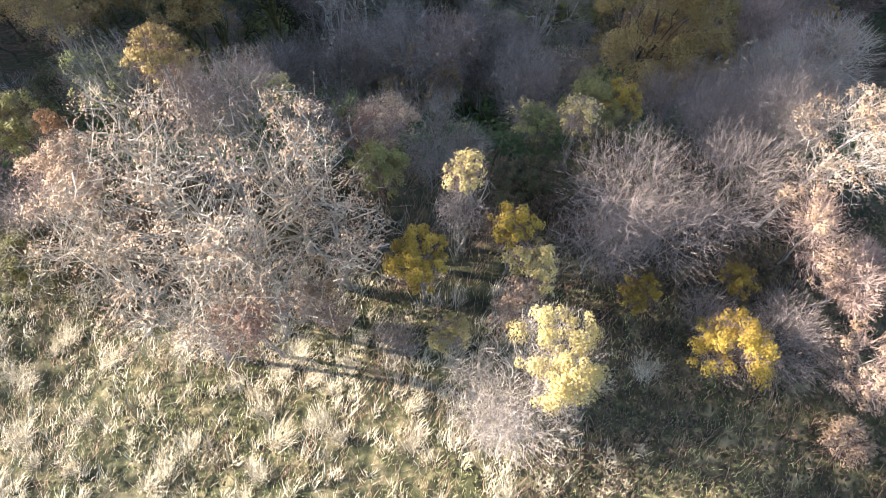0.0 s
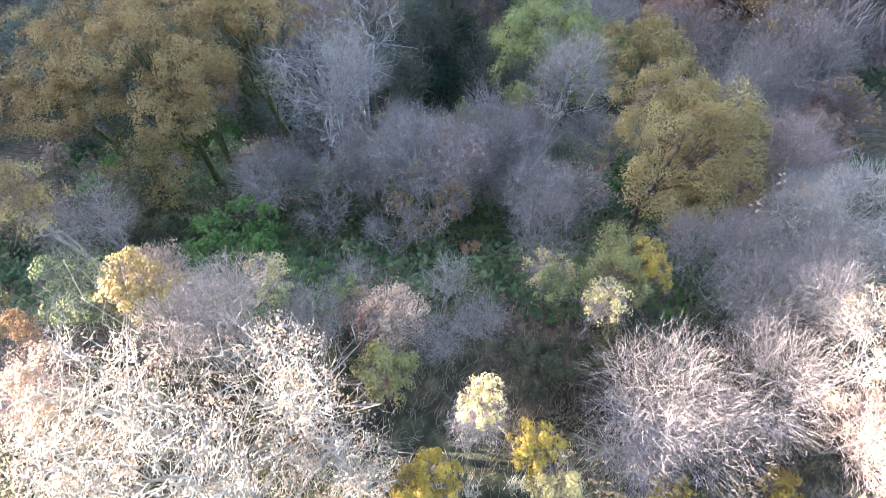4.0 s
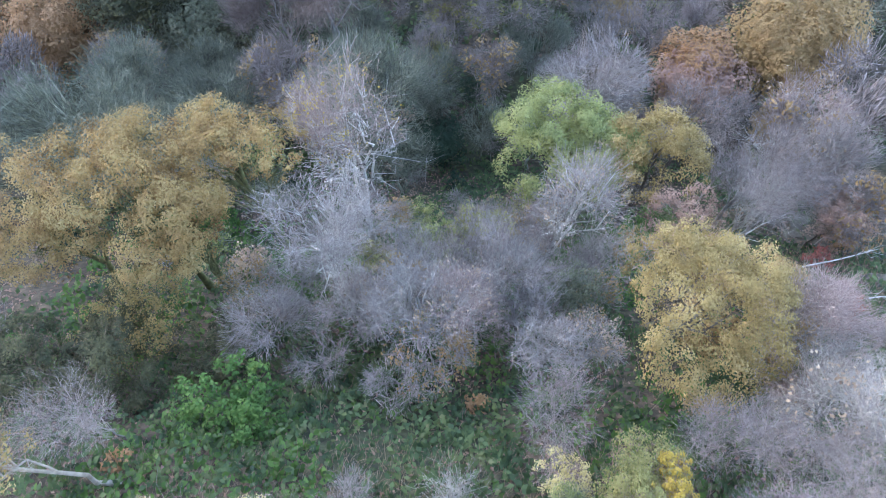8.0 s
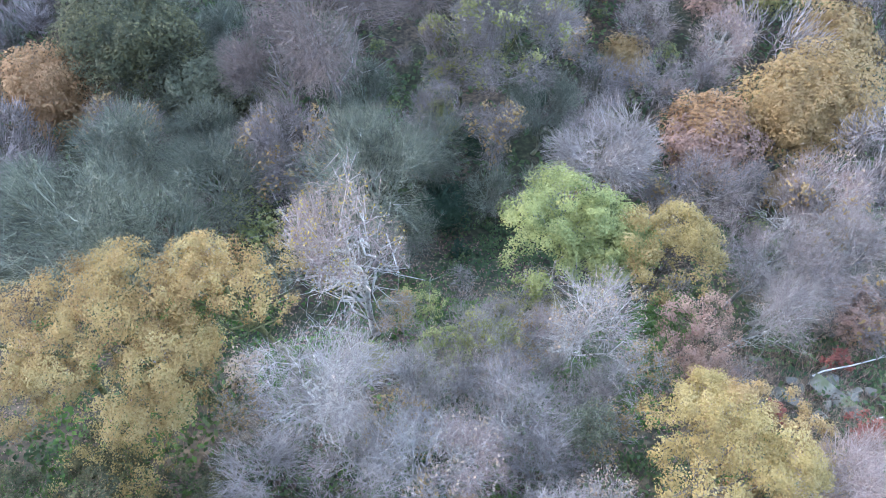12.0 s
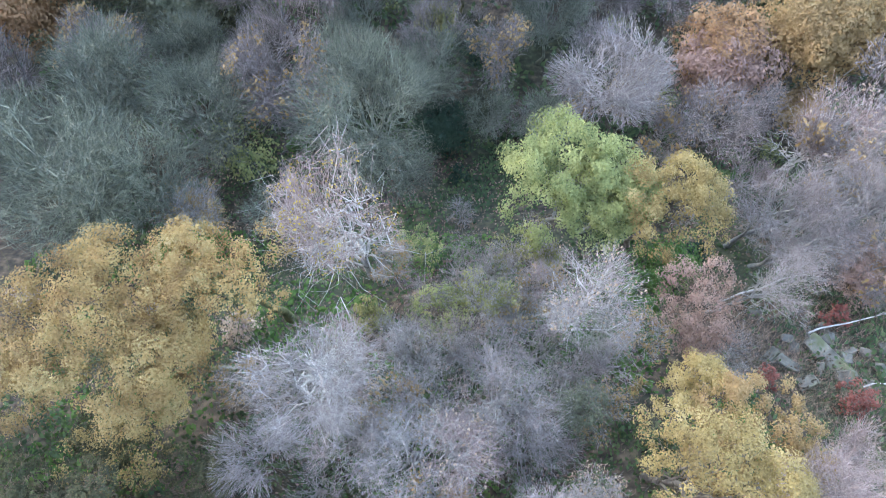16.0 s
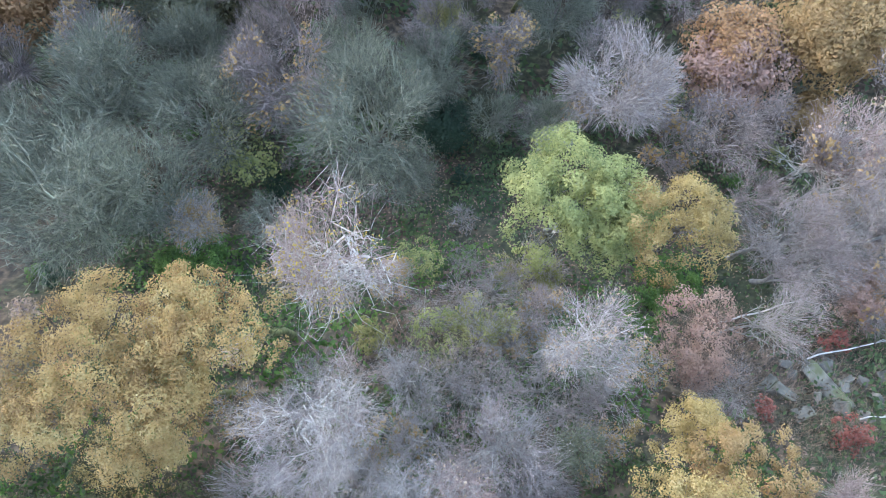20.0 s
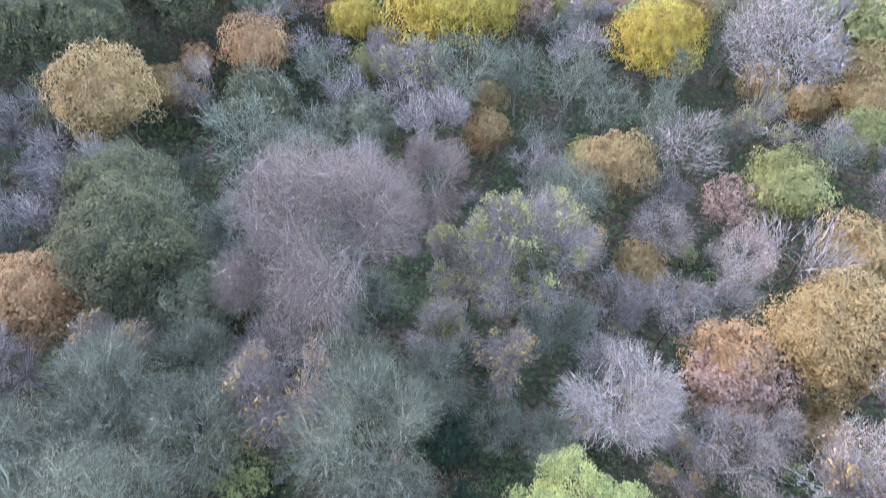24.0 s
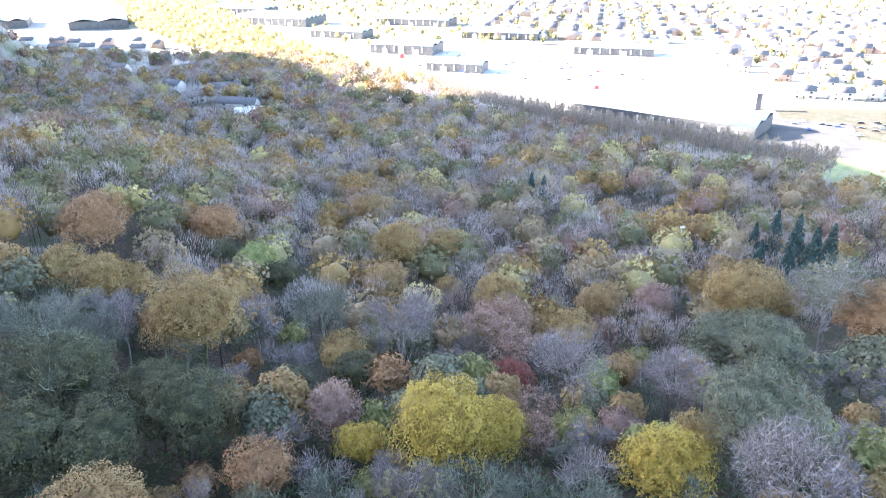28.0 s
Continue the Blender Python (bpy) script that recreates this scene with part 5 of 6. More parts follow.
grow('olive', -46.78, 154.41, 5.45, 14.16, 292, leaf="lime", fine=0.38, single=True, leaf_size=0.26, solid=True)
grow('ochre', -41.29, 114.17, 7.97, 23.12, 293, fine=0.38, single=True, leaf_size=0.26, solid=True)
grow('orange', -53.30, 124.97, 4.09, 11.05, 294, fine=0.38, single=True, leaf_size=0.26, solid=True)
grow('olive', -40.56, 151.08, 4.72, 12.26, 295, fine=0.38, single=True, leaf_size=0.26, solid=True, leaf="darkolive")
grow('tan', -19.22, 151.15, 5.49, 14.28, 296, fine=0.38, single=True, leaf_size=0.26, solid=True)
grow('paleyellow', -10.63, 141.41, 4.25, 13.60, 297, fine=0.38, single=True, leaf_size=0.26, solid=True)
grow('ochre', -6.21, 159.53, 3.04, 8.81, 298, fine=0.38, single=True, leaf_size=0.26, solid=True)
grow('ochre', 4.01, 145.81, 5.46, 15.84, 299, fine=0.38, single=True, leaf_size=0.26, solid=True)
grow('olive', 7.71, 151.22, 4.03, 10.49, 300, fine=0.38, single=True, leaf_size=0.26, solid=True)
grow('olive', 15.84, 158.10, 2.44, 6.35, 301, fine=0.38, single=True, leaf_size=0.26, solid=True)
grow('tan', 23.44, 146.26, 5.38, 13.98, 302, fine=0.38, single=True, leaf_size=0.26, solid=True)
grow('orange', 33.70, 148.88, 4.87, 13.15, 303, leaf="russet", fine=0.38, single=True, leaf_size=0.26, solid=True)
grow('ochre', -8.24, 175.89, 5.05, 14.63, 304, fine=0.38, single=True, leaf_size=0.26, solid=True)
grow('ochre', -18.86, 168.90, 6.35, 18.41, 305, fine=0.38, single=True, leaf_size=0.26, solid=True)
grow('orange', -33.43, 185.32, 4.02, 10.85, 306, fine=0.38, single=True, leaf_size=0.26, solid=True)
grow('redbare', -12.25, 120.03, 6.15, 20.90, 307, fine=0.38, single=True, leaf_size=0.26, solid=True, twig="dusk")
grow('lichen', -26.11, 126.74, 5.74, 17.21, 308, fine=0.38, single=True, leaf_size=0.26, solid=True, twig="darklichen")
grow('bareleaf', -39.09, 131.21, 4.10, 13.13, 309, fine=0.38, single=True, leaf_size=0.26, solid=True, twig="dusk")
grow('lichen', -60.90, 107.99, 6.39, 19.17, 310, fine=0.38, single=True, leaf_size=0.26, solid=True, twig="darklichen")
grow('lichen', -56.01, 110.59, 5.52, 16.56, 311, fine=0.38, single=True, leaf_size=0.26, solid=True, twig="darklichen")
grow('olive', -50.05, 85.49, 6.74, 17.53, 312, fine=0.42, single=True, leaf_size=0.22, solid=True, leaf="darkolive")
grow('redbare', -54.37, 116.18, 4.75, 16.14, 313, fine=0.38, single=True, leaf_size=0.26, solid=True, twig="dusk")
grow('lichen', -45.55, 116.43, 3.77, 11.32, 314, fine=0.38, single=True, leaf_size=0.26, solid=True, twig="darklichen")
grow('silver', 57.74, 131.06, 7.42, 23.74, 315, cover=0.5, leaf="lichen", fine=0.38, single=True, leaf_size=0.26, solid=True)
grow('orange', 63.82, 129.55, 7.60, 20.51, 316, fine=0.38, single=True, leaf_size=0.26, solid=True)
grow('redtree', -70.97, 142.18, 6.99, 19.56, 317, leaf="orange", fine=0.38, single=True, leaf_size=0.26, solid=True)
grow('orange', -58.20, 166.90, 5.94, 16.03, 318, fine=0.38, single=True, leaf_size=0.26, solid=True)
grow('tan', -30.92, 207.10, 6.36, 16.54, 319, fine=0.38, single=True, leaf_size=0.26, solid=True)
grow('pine', 71.44, 186.46, 3.65, 18.27, 320, fine=0.38, single=True, leaf_size=0.42, solid=True)
grow('pine', 69.47, 171.24, 4.20, 21.00, 321, fine=0.38, single=True, leaf_size=0.42, solid=True)
grow('pine', 71.25, 166.16, 3.84, 19.21, 322, fine=0.38, single=True, leaf_size=0.42, solid=True)
grow('pine', 75.09, 167.33, 3.90, 19.50, 323, fine=0.38, single=True, leaf_size=0.42, solid=True)
grow('pine', 61.43, 169.21, 3.01, 15.07, 324, fine=0.38, single=True, leaf_size=0.42, solid=True)
grow('pine', 64.63, 162.69, 3.32, 16.62, 325, fine=0.38, single=True, leaf_size=0.42, solid=True)
grow('pine', 66.42, 185.44, 3.01, 15.05, 326, fine=0.38, single=True, leaf_size=0.42, solid=True)
grow('pine', 16.42, 242.77, 2.61, 13.04, 327, fine=0.38, single=True, leaf_size=0.42, solid=True)
grow('pine', 20.08, 238.44, 2.56, 12.81, 328, fine=0.38, single=True, leaf_size=0.42, solid=True)

# understorey shrubs between the trees of the bank
urng = np.random.default_rng(55)
stand = [(o.location.x, o.location.y) for o in scene.objects if o.type == 'EMPTY' and o.parent is None]
for i in range(165):
    x, y = urng.uniform(-26, 28), urng.uniform(14, 72)
    if stand and min(math.hypot(x - a, y - b) for a, b in stand) < 1.7 or (14 < x < 24 and 20 < y < 28) or (-10 < x < 9 and 12 < y < 18.5):
        continue
    stand.append((x, y))
    r = urng.uniform(0.7, 1.5)
    kind = ("purplebush", "limebush", "barebush", "greenbush", "purplebush", "creambush", "darkbush")[urng.integers(0, 7)]
    grow(kind, x, y, r, r * urng.uniform(1.7, 2.5), 3000 + i, fine=0.5, leaf_size=0.14, single=True)

# ---- rocks below the birches ----
def rock_mat(name, low, high):
    m, t, n, l, b = nodes_of(name)
    a = noise_of(n, l, 1.6, 8.0)
    r = ramp_of(n, [(0.3, low), (0.7, high)])
    l.new(a.outputs["Fac"], r.inputs["Fac"])
    g = noise_of(n, l, 0.9, 3.0)
    gr = ramp_of(n, [(0.5, (0, 0, 0)), (0.62, (1, 1, 1))]); l.new(g.outputs["Fac"], gr.inputs["Fac"])
    mx = n.new("ShaderNodeMix"); mx.data_type = 'RGBA'
    l.new(gr.outputs["Color"], mx.inputs["Factor"]); l.new(r.outputs["Color"], mx.inputs["A"])
    mx.inputs["B"].default_value = (0.09, 0.10, 0.05, 1)
    l.new(mx.outputs["Result"], b.inputs["Base Color"])
    b.inputs["Roughness"].default_value = 0.9
    bump = n.new("ShaderNodeBump"); bump.inputs["Strength"].default_value = 0.6; bump.inputs["Distance"].default_value = 0.05
    l.new(a.outputs["Fac"], bump.inputs["Height"]); l.new(bump.outputs[0], b.inputs["Normal"])
    return m


STONE = rock_mat("gritstone", (0.05, 0.045, 0.036), (0.20, 0.188, 0.155))


def boulder(x, y, size, turn, tilt, seed, label="grey gritstone boulder with lichen on the bank"):
    rng = np.random.default_rng(seed)
    bm = bmesh.new()
    bmesh.ops.create_cube(bm, size=1.0)
    bmesh.ops.bevel(bm, geom=bm.edges[:], offset=0.08, segments=1, affect='EDGES')
    bmesh.ops.subdivide_edges(bm, edges=bm.edges[:], cuts=2)
    for v in bm.verts:
        k = noise.noise(v.co * 2.3 + Vector((seed * 1.7, 0, seed))) * 0.26 + noise.noise(v.co * 6 + Vector((0, seed, 0))) * 0.08
        v.co *= 1 + k
        v.co.x *= 1 + 0.35 * v.co.z * math.sin(seed * 2.1); v.co.y *= 1 + 0.3 * v.co.x * math.cos(seed * 1.3)
        v.co = Vector((v.co.x * size[0], v.co.y * size[1], v.co.z * size[2]))
    me = bpy.data.meshes.new("boulder"); bm.to_mesh(me); bm.free()
    me.materials.append(STONE)
    ob = new("boulder", me)
    ob.matrix_world = pose(x, y, height(x, y) + size[2] * 0.18, tilt, rng.uniform(-8, 8), turn)
    return tagged(ob, label, "boulder", "boulders on the bank")


boulder(18.85, 23.55, (0.8, 2.7, 0.5), 33, -24, 1, "long flat pale gritstone slab tilted on the bank")
boulder(16.6, 23.2, (1.3, 0.6, 0.5), -35, -28, 2)
boulder(17.0, 22.3, (1.0, 0.6, 0.5), 20, -30, 3)
rrng = np.random.default_rng(5)
for i in range(26):
    boulder(rrng.normal(20.0, 2.0), rrng.normal(23.2, 1.5), (rrng.uniform(0.35, 1.1), rrng.uniform(0.3, 0.75), rrng.uniform(0.3, 0.6)), rrng.uniform(0, 180), rrng.uniform(-45, 25), 10 + i)
for i in range(5):
    boulder(21.5 + i * 1.1, 31.0 + rrng.uniform(-1, 1.5), (rrng.uniform(0.8, 1.4), rrng.uniform(0.6, 1.1), 0.6), rrng.uniform(0, 180), -20, 40 + i)


grass_stuff("rock_stalks", 260, 14, (14.5, 24.5, 20, 27), 0.4, 0.55, 0.016, STALK, "brown dead stalks and twigs among the rocks", 26)
low_leaves("rock_bramble", 3500, 14.5, 25, 19.5, 27.5, 0.12, DEADBRAMBLE, "withered dark bramble between the rocks", 0.9, 27, 0.4, 1.2)


def fallen_birch(a, b, thick, seed):
    """A birch stem lying over the bank, with a few side branches."""
    rng = np.random.default_rng(seed)
    p, q = np.array([a[0], a[1], height(*a[:2]) + a[2]]), np.array([b[0], b[1], height(*b[:2]) + b[2]])
    root = new("fallen_birch"); root.matrix_world = Matrix.Translation(p)
    pts = bend(np.zeros(3), q - p, rng, 8, 0.015)
    v, f = tubes([(pts, np.linspace(thick, thick * 0.4, 8))], 7)
    child("trunk", mesh_of("trunk", v, f, BARK["birch"], True), root)
    for i in range(5):
        s = pts[rng.integers(2, 7)]
        v, f = tubes([(bend(s, s + unit(q - p) * rng.uniform(0.8, 1.8) + rng.normal(size=3) * 0.6, rng, 4, 0.06), np.linspace(thick * 0.4, thick * 0.08, 4))], 4)
        child("branch", mesh_of("branch", v, f, BARK["birch"], True), root)
    return tagged(root, "leaning white birch stem lying low over the rocks", "tree", "birch stems by the rocks")


fallen_birch((18.6, 25.0, 0.6), (23.5, 26.3, 2.2), 0.05, 1)
fallen_birch((19.4, 22.2, 0.5), (23.0, 22.6, 1.6), 0.038, 2)
fallen_birch((14.6, 26.8, 1.5), (18.6, 28.2, 5.0), 0.06, 3)

# ---- the wood that fills the slope to the valley ----
FILL_KINDS = ["bare", "redbare", "lichen", "bareleaf", "redbare", "tan", "olive", "baregreen", "ochre", "lichenleaf", "orange", "bare"]
frng = np.random.default_rng(77)
proto = []
for i, kind in enumerate(FILL_KINDS):
    r = frng.uniform(3.2, 4.2)
    ob = grow(kind, -300.0 - 15 * i, -150.0, r, r * frng.uniform(2.8, 3.4), 900 + i, fine=0.24, **({"twig": "dusk", "bark": "oak"} if kind in ("bare", "redbare") else {}), single=True, leaf_size=0.46, limbs=4, solid=True, group="trees of the wood")
    proto.append(ob)


def in_wood(x, y):
    """Where trees stand, between the bank and the valley's factories; clearings stay open."""
    if y > np.interp(x, [-420, -175, -43, 0, 70, 125, 200], [690, 630, 524, 436, 343, 266, 175]):
        return False
    for cx, cy, rx, ry in ((45, 235, 17, 14), (62, 216, 8, 7), (-95, 296, 26, 14), (-148, 436, 34, 26), (-190, 490, 30, 24), (-262, 570, 40, 26), (72, 134, 9, 16), (84, 118, 10, 14), (78, 170, 6, 22)):
        if ((x - cx) / rx) ** 2 + ((y - cy) / ry) ** 2 < 1:
            return False
    return True


taken = list(SPREAD[:-len(FILL_KINDS)])
spots, step = [], 5.0
for j in range(0, 122):
    y0 = 14 + j * step
    half = 26 + 0.74 * max(y0 - 24, 0)
    for i in range(int(-half / step) - 1, int(half / step) + 2):
        x, y = i * step + frng.uniform(-2.3, 2.3) + (j % 2) * step / 2, y0 + frng.uniform(-2.3, 2.3)
        if y > 150 and frng.uniform() < 0.28:
            continue
        if in_wood(x, y) and not (y < 36 and abs(x) < 25 + 0.5 * max(y - 20, 0)):
            spots.append((x, y))
taken = np.array(taken)
near, far = [], []
for x, y in spots:
    d = (np.hypot(taken[:, 0] - x, taken[:, 1] - y) - np.maximum(taken[:, 2], 1.2) * 0.8).min()
    if y < 130:
        if d > 1.1:
            near.append((x, y))
    elif d > 2.5 or y > 170:
        far.append((x, y))
near = near[:420]
for x, y in near:
    m = proto[frng.integers(0, len(proto))] if y > 88 else proto[(0, 1, 2, 4)[frng.integers(0, 4)]]
    s = frng.uniform(0.75, 1.2)
    ob = copy_thing(m, pose(x, y, height(x, y) - 0.2, 0, 0, frng.uniform(0, 360)))
    ob.scale = (s, s, s * frng.uniform(0.9, 1.1))
for m in proto:
    for o in (*m.children, m):
        bpy.data.objects.remove(o)

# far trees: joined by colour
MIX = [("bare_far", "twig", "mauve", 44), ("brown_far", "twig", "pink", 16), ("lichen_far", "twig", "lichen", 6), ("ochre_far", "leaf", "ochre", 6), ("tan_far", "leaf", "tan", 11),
       ("olive_far", "leaf", "olive", 7), ("russet_far", "leaf", "russet", 4), ("pale_far", "leaf", "paleyellow", 3)]
weights = np.array([m[3] for m in MIX], float); weights /= weights.sum()
far = np.array(far)
kind_of = frng.choice(len(MIX), len(far), p=weights)
# the sunlit belt of yellow trees beside the works
belt = []
for s in np.arange(0, 760, 8.5):
    w = 30 + 0.06 * s
    for c in np.arange(-w, w, 8.5):
        c2 = c - 35 * math.sin(math.pi * s / 760)
        belt.append((-95 - 0.547 * s + 0.838 * c2, 545 + 0.838 * s + 0.547 * c2))
belt = np.array(belt)
belt = belt + frng.uniform(-3.5, 3.5, belt.shape)
gardens = np.stack([frng.uniform(-420, 640, 1500), frng.uniform(470, 1250, 1500)], -1)
gardens = gardens[np.abs((gardens[:, 0] + 95) * 0.838 + (gardens[:, 1] - 545) * 0.547 + 15) > 85]
gardens = gardens[~((gardens[:, 0] > -60) & (gardens[:, 0] < 225) & (gardens[:, 1] < 740))]
gardens = gardens[gardens[:, 1] > 640 - 0.6 * gardens[:, 0]]
sets = [("far_wood", far[kind_of == k], MIX[k]) for k in range(len(MIX))]
sets += [("yellow_tree_belt", belt, ("", "leaf", "paleyellow", 0)), ("garden_trees", gardens[::2], ("", "leaf", "olive", 0)), ("garden_trees", gardens[1::2], ("", "leaf", "paleyellow", 0))]
trunks = []
for name, pts, (_, sort, key, _) in sets:
    n = len(pts)
    r = frng.uniform(3.2, 5.6, n) if name == "far_wood" else frng.uniform(2.8, 4.6, n)
    tall = np.minimum(r * frng.uniform(2.3, 3.0, n), 14)
    if name == "garden_trees":
        r *= 0.8; tall *= 0.7
    base = on_ground(pts[:, 0], pts[:, 1])
    close = pts[:, 1] < 270
    up = np.array([0, 0, 1.0])
    mid = base + up * (tall - r)[:, None]
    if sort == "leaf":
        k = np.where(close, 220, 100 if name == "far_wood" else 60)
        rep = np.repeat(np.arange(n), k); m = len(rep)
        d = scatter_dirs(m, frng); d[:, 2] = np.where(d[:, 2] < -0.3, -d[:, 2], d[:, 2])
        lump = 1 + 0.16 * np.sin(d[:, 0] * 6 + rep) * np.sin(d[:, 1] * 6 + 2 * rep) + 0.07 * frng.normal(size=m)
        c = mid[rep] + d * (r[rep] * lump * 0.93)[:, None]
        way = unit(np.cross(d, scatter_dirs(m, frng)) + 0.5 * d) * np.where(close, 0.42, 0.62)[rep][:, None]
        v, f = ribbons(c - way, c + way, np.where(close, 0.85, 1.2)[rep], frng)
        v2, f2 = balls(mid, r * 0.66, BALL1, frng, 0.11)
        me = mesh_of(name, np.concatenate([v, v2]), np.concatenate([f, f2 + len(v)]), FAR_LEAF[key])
        lab = "far trees in autumn leaf on the lower slope"
    else:
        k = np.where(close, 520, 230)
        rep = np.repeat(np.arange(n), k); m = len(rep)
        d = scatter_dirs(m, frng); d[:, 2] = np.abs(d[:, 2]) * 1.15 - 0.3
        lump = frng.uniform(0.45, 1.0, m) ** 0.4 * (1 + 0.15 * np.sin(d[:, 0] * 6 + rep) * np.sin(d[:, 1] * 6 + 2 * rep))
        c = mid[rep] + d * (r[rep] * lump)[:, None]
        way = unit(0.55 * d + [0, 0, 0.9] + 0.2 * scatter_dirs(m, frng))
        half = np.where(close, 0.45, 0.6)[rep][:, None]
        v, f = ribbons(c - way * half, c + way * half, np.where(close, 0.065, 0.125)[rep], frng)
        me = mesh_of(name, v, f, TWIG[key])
        lab = "far leafless trees, a haze of purple-grey twigs"
    tagged(new(name, me), lab, "woodland", kind="stuff")
    trunks.append((base, tall - r))
lines = [(np.array([b - [0, 0, 0.3], b + [0, 0, h * 0.6], b + [0.2, 0, h * 1.2]]), np.array([0.16, 0.12, 0.06])) for bs, hs in trunks for b, h in zip(bs, hs)]
v, f = tubes(lines, 3)
tagged(new("far_trunks", mesh_of("far_trunks", v, f, BARK["oak"])), "thin grey trunks of the far trees", "woodland", kind="stuff")

# the row of tall poplars in front of the works
def poplar(x, y, seed, tall):
    rng = np.random.default_rng(seed)
    root = new("poplar_tree"); root.matrix_world = Matrix.Translation((x, y, height(x, y) - 0.2))
    pts = bend(np.zeros(3), np.array([rng.uniform(-0.6, 0.6), 0, tall * 0.95]), rng, 5, 0.008)
    v, f = tubes([(pts, np.linspace(0.2, 0.06, 5))], 4)
    child("trunk", mesh_of("trunk", v, f, BARK["birch"], True), root)
    n = 240
    z = rng.uniform(0.5, 1.0, n) * tall
    w = 2.3 * np.sin(np.pi * (z / tall - 0.42) / 0.62) + 0.35
    a = rng.uniform(0, 6.283, n); q = np.stack([np.cos(a) * w * rng.uniform(0, 1, n), np.sin(a) * w * rng.uniform(0, 1, n), z], -1)
    u = unit(np.stack([np.cos(a) * 0.35, np.sin(a) * 0.35, 0 * a + 1], -1))
    v, f = ribbons(q - u * 0.8, q + u * 0.8, 0.13, rng)
    child("twig_crown", mesh_of("twig_crown", v, f, TWIG["pale"]), root)
    pos = q[:150] + rng.normal(size=(150, 3)) * 0.4
    v, f = leaf_quads(pos, scatter_dirs(150, rng), 0.5, rng)
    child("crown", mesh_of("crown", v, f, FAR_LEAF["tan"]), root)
    return tagged(root, "tall slim poplar with a pale bare trunk and thin leaves", "tree", "row of poplars")


poplars = [poplar(-500 - 8 * i, -200, 50 + i, 13 + i) for i in range(4)]
for row in range(3):
    for i in range(-16, 64):
        s = (i + frng.uniform(-0.3, 0.3)) / 63
        x, y = -8 + 138 * s + row * 3.4, 465 - 172 * s - 6 + row * 4.2
        ob = copy_thing(poplars[frng.integers(0, 4)], pose(x, y, height(x, y) - 0.2, frng.uniform(-2, 2), frng.uniform(-2, 2), frng.uniform(0, 360)))
for m in poplars:
    for o in (*m.children, m):
        bpy.data.objects.remove(o)

# ---- the valley: works, houses, yards ----
def plain_mat(name, low, high, rough=0.7, scale=0.4, metal=0.0):
    m, t, n, l, b = nodes_of(name)
    a = noise_of(n, l, scale, 5.0)
    r = ramp_of(n, [(0.35, low), (0.65, high)])
    l.new(a.outputs["Fac"], r.inputs["Fac"]); l.new(r.outputs["Color"], b.inputs["Base Color"])
    b.inputs["Roughness"].default_value, b.inputs["Metallic"].default_value = rough, metal
    return m


ROOF_PALE = plain_mat("pale_sheet_roof", (0.52, 0.52, 0.50), (0.66, 0.66, 0.64), 0.6)
ROOF_GREY = plain_mat("slate_roof", (0.07, 0.07, 0.075), (0.13, 0.13, 0.135), 0.8, 1.2)
ROOF_RED = plain_mat("tiled_roof", (0.27, 0.21, 0.18), (0.36, 0.29, 0.25), 0.8, 1.2)
BRICK = plain_mat("brick_wall", (0.27, 0.20, 0.17), (0.38, 0.29, 0.25), 0.85, 2.0)
RENDERED = plain_mat("pale_render", (0.55, 0.53, 0.49), (0.70, 0.68, 0.63), 0.85)
# grey cladding, darkened so the colour carries the shade on the works' walls
CLAD = plain_mat("shade_dark_cladding", (0.06, 0.064, 0.07), (0.10, 0.105, 0.11), 0.6)
TARMAC = plain_mat("tarmac", (0.035, 0.035, 0.036), (0.06, 0.06, 0.06), 0.95, 0.1)
CONCRETE = plain_mat("concrete_yard", (0.34, 0.33, 0.31), (0.46, 0.45, 0.43), 0.9, 0.08)
LAWN = plain_mat("lawn", (0.10, 0.13, 0.05), (0.17, 0.20, 0.085), 0.95, 0.3)
GLASS = plain_mat("window_glass", (0.03, 0.04, 0.05), (0.06, 0.07, 0.08), 0.15)
PATHGRASS = plain_mat("pale_path_grass", (0.17, 0.18, 0.10), (0.28, 0.28, 0.17), 0.95, 0.5)
MEADOW = plain_mat("meadow_grass", (0.12, 0.15, 0.055), (0.21, 0.23, 0.10), 0.95, 0.15)
TIMBER = plain_mat("brown_timber", (0.16, 0.10, 0.06), (0.28, 0.19, 0.12), 0.8, 2.0)
WHITEPAINT = plain_mat("white_paint", (0.70, 0.70, 0.68), (0.82, 0.82, 0.80), 0.6)
REDPAINT = plain_mat("red_paint", (0.35, 0.05, 0.05), (0.48, 0.08, 0.07), 0.5)


def box_mesh(w, d, h, mat, name="wall", x=0, y=0, z=0):
    bm = bmesh.new()
    bmesh.ops.create_cube(bm, size=1.0, matrix=Matrix.Translation((x, y, z + h / 2)) @ Matrix.Diagonal((w, d, h, 1)))
    me = bpy.data.meshes.new(name); bm.to_mesh(me); bm.free(); me.materials.append(mat)
    return me


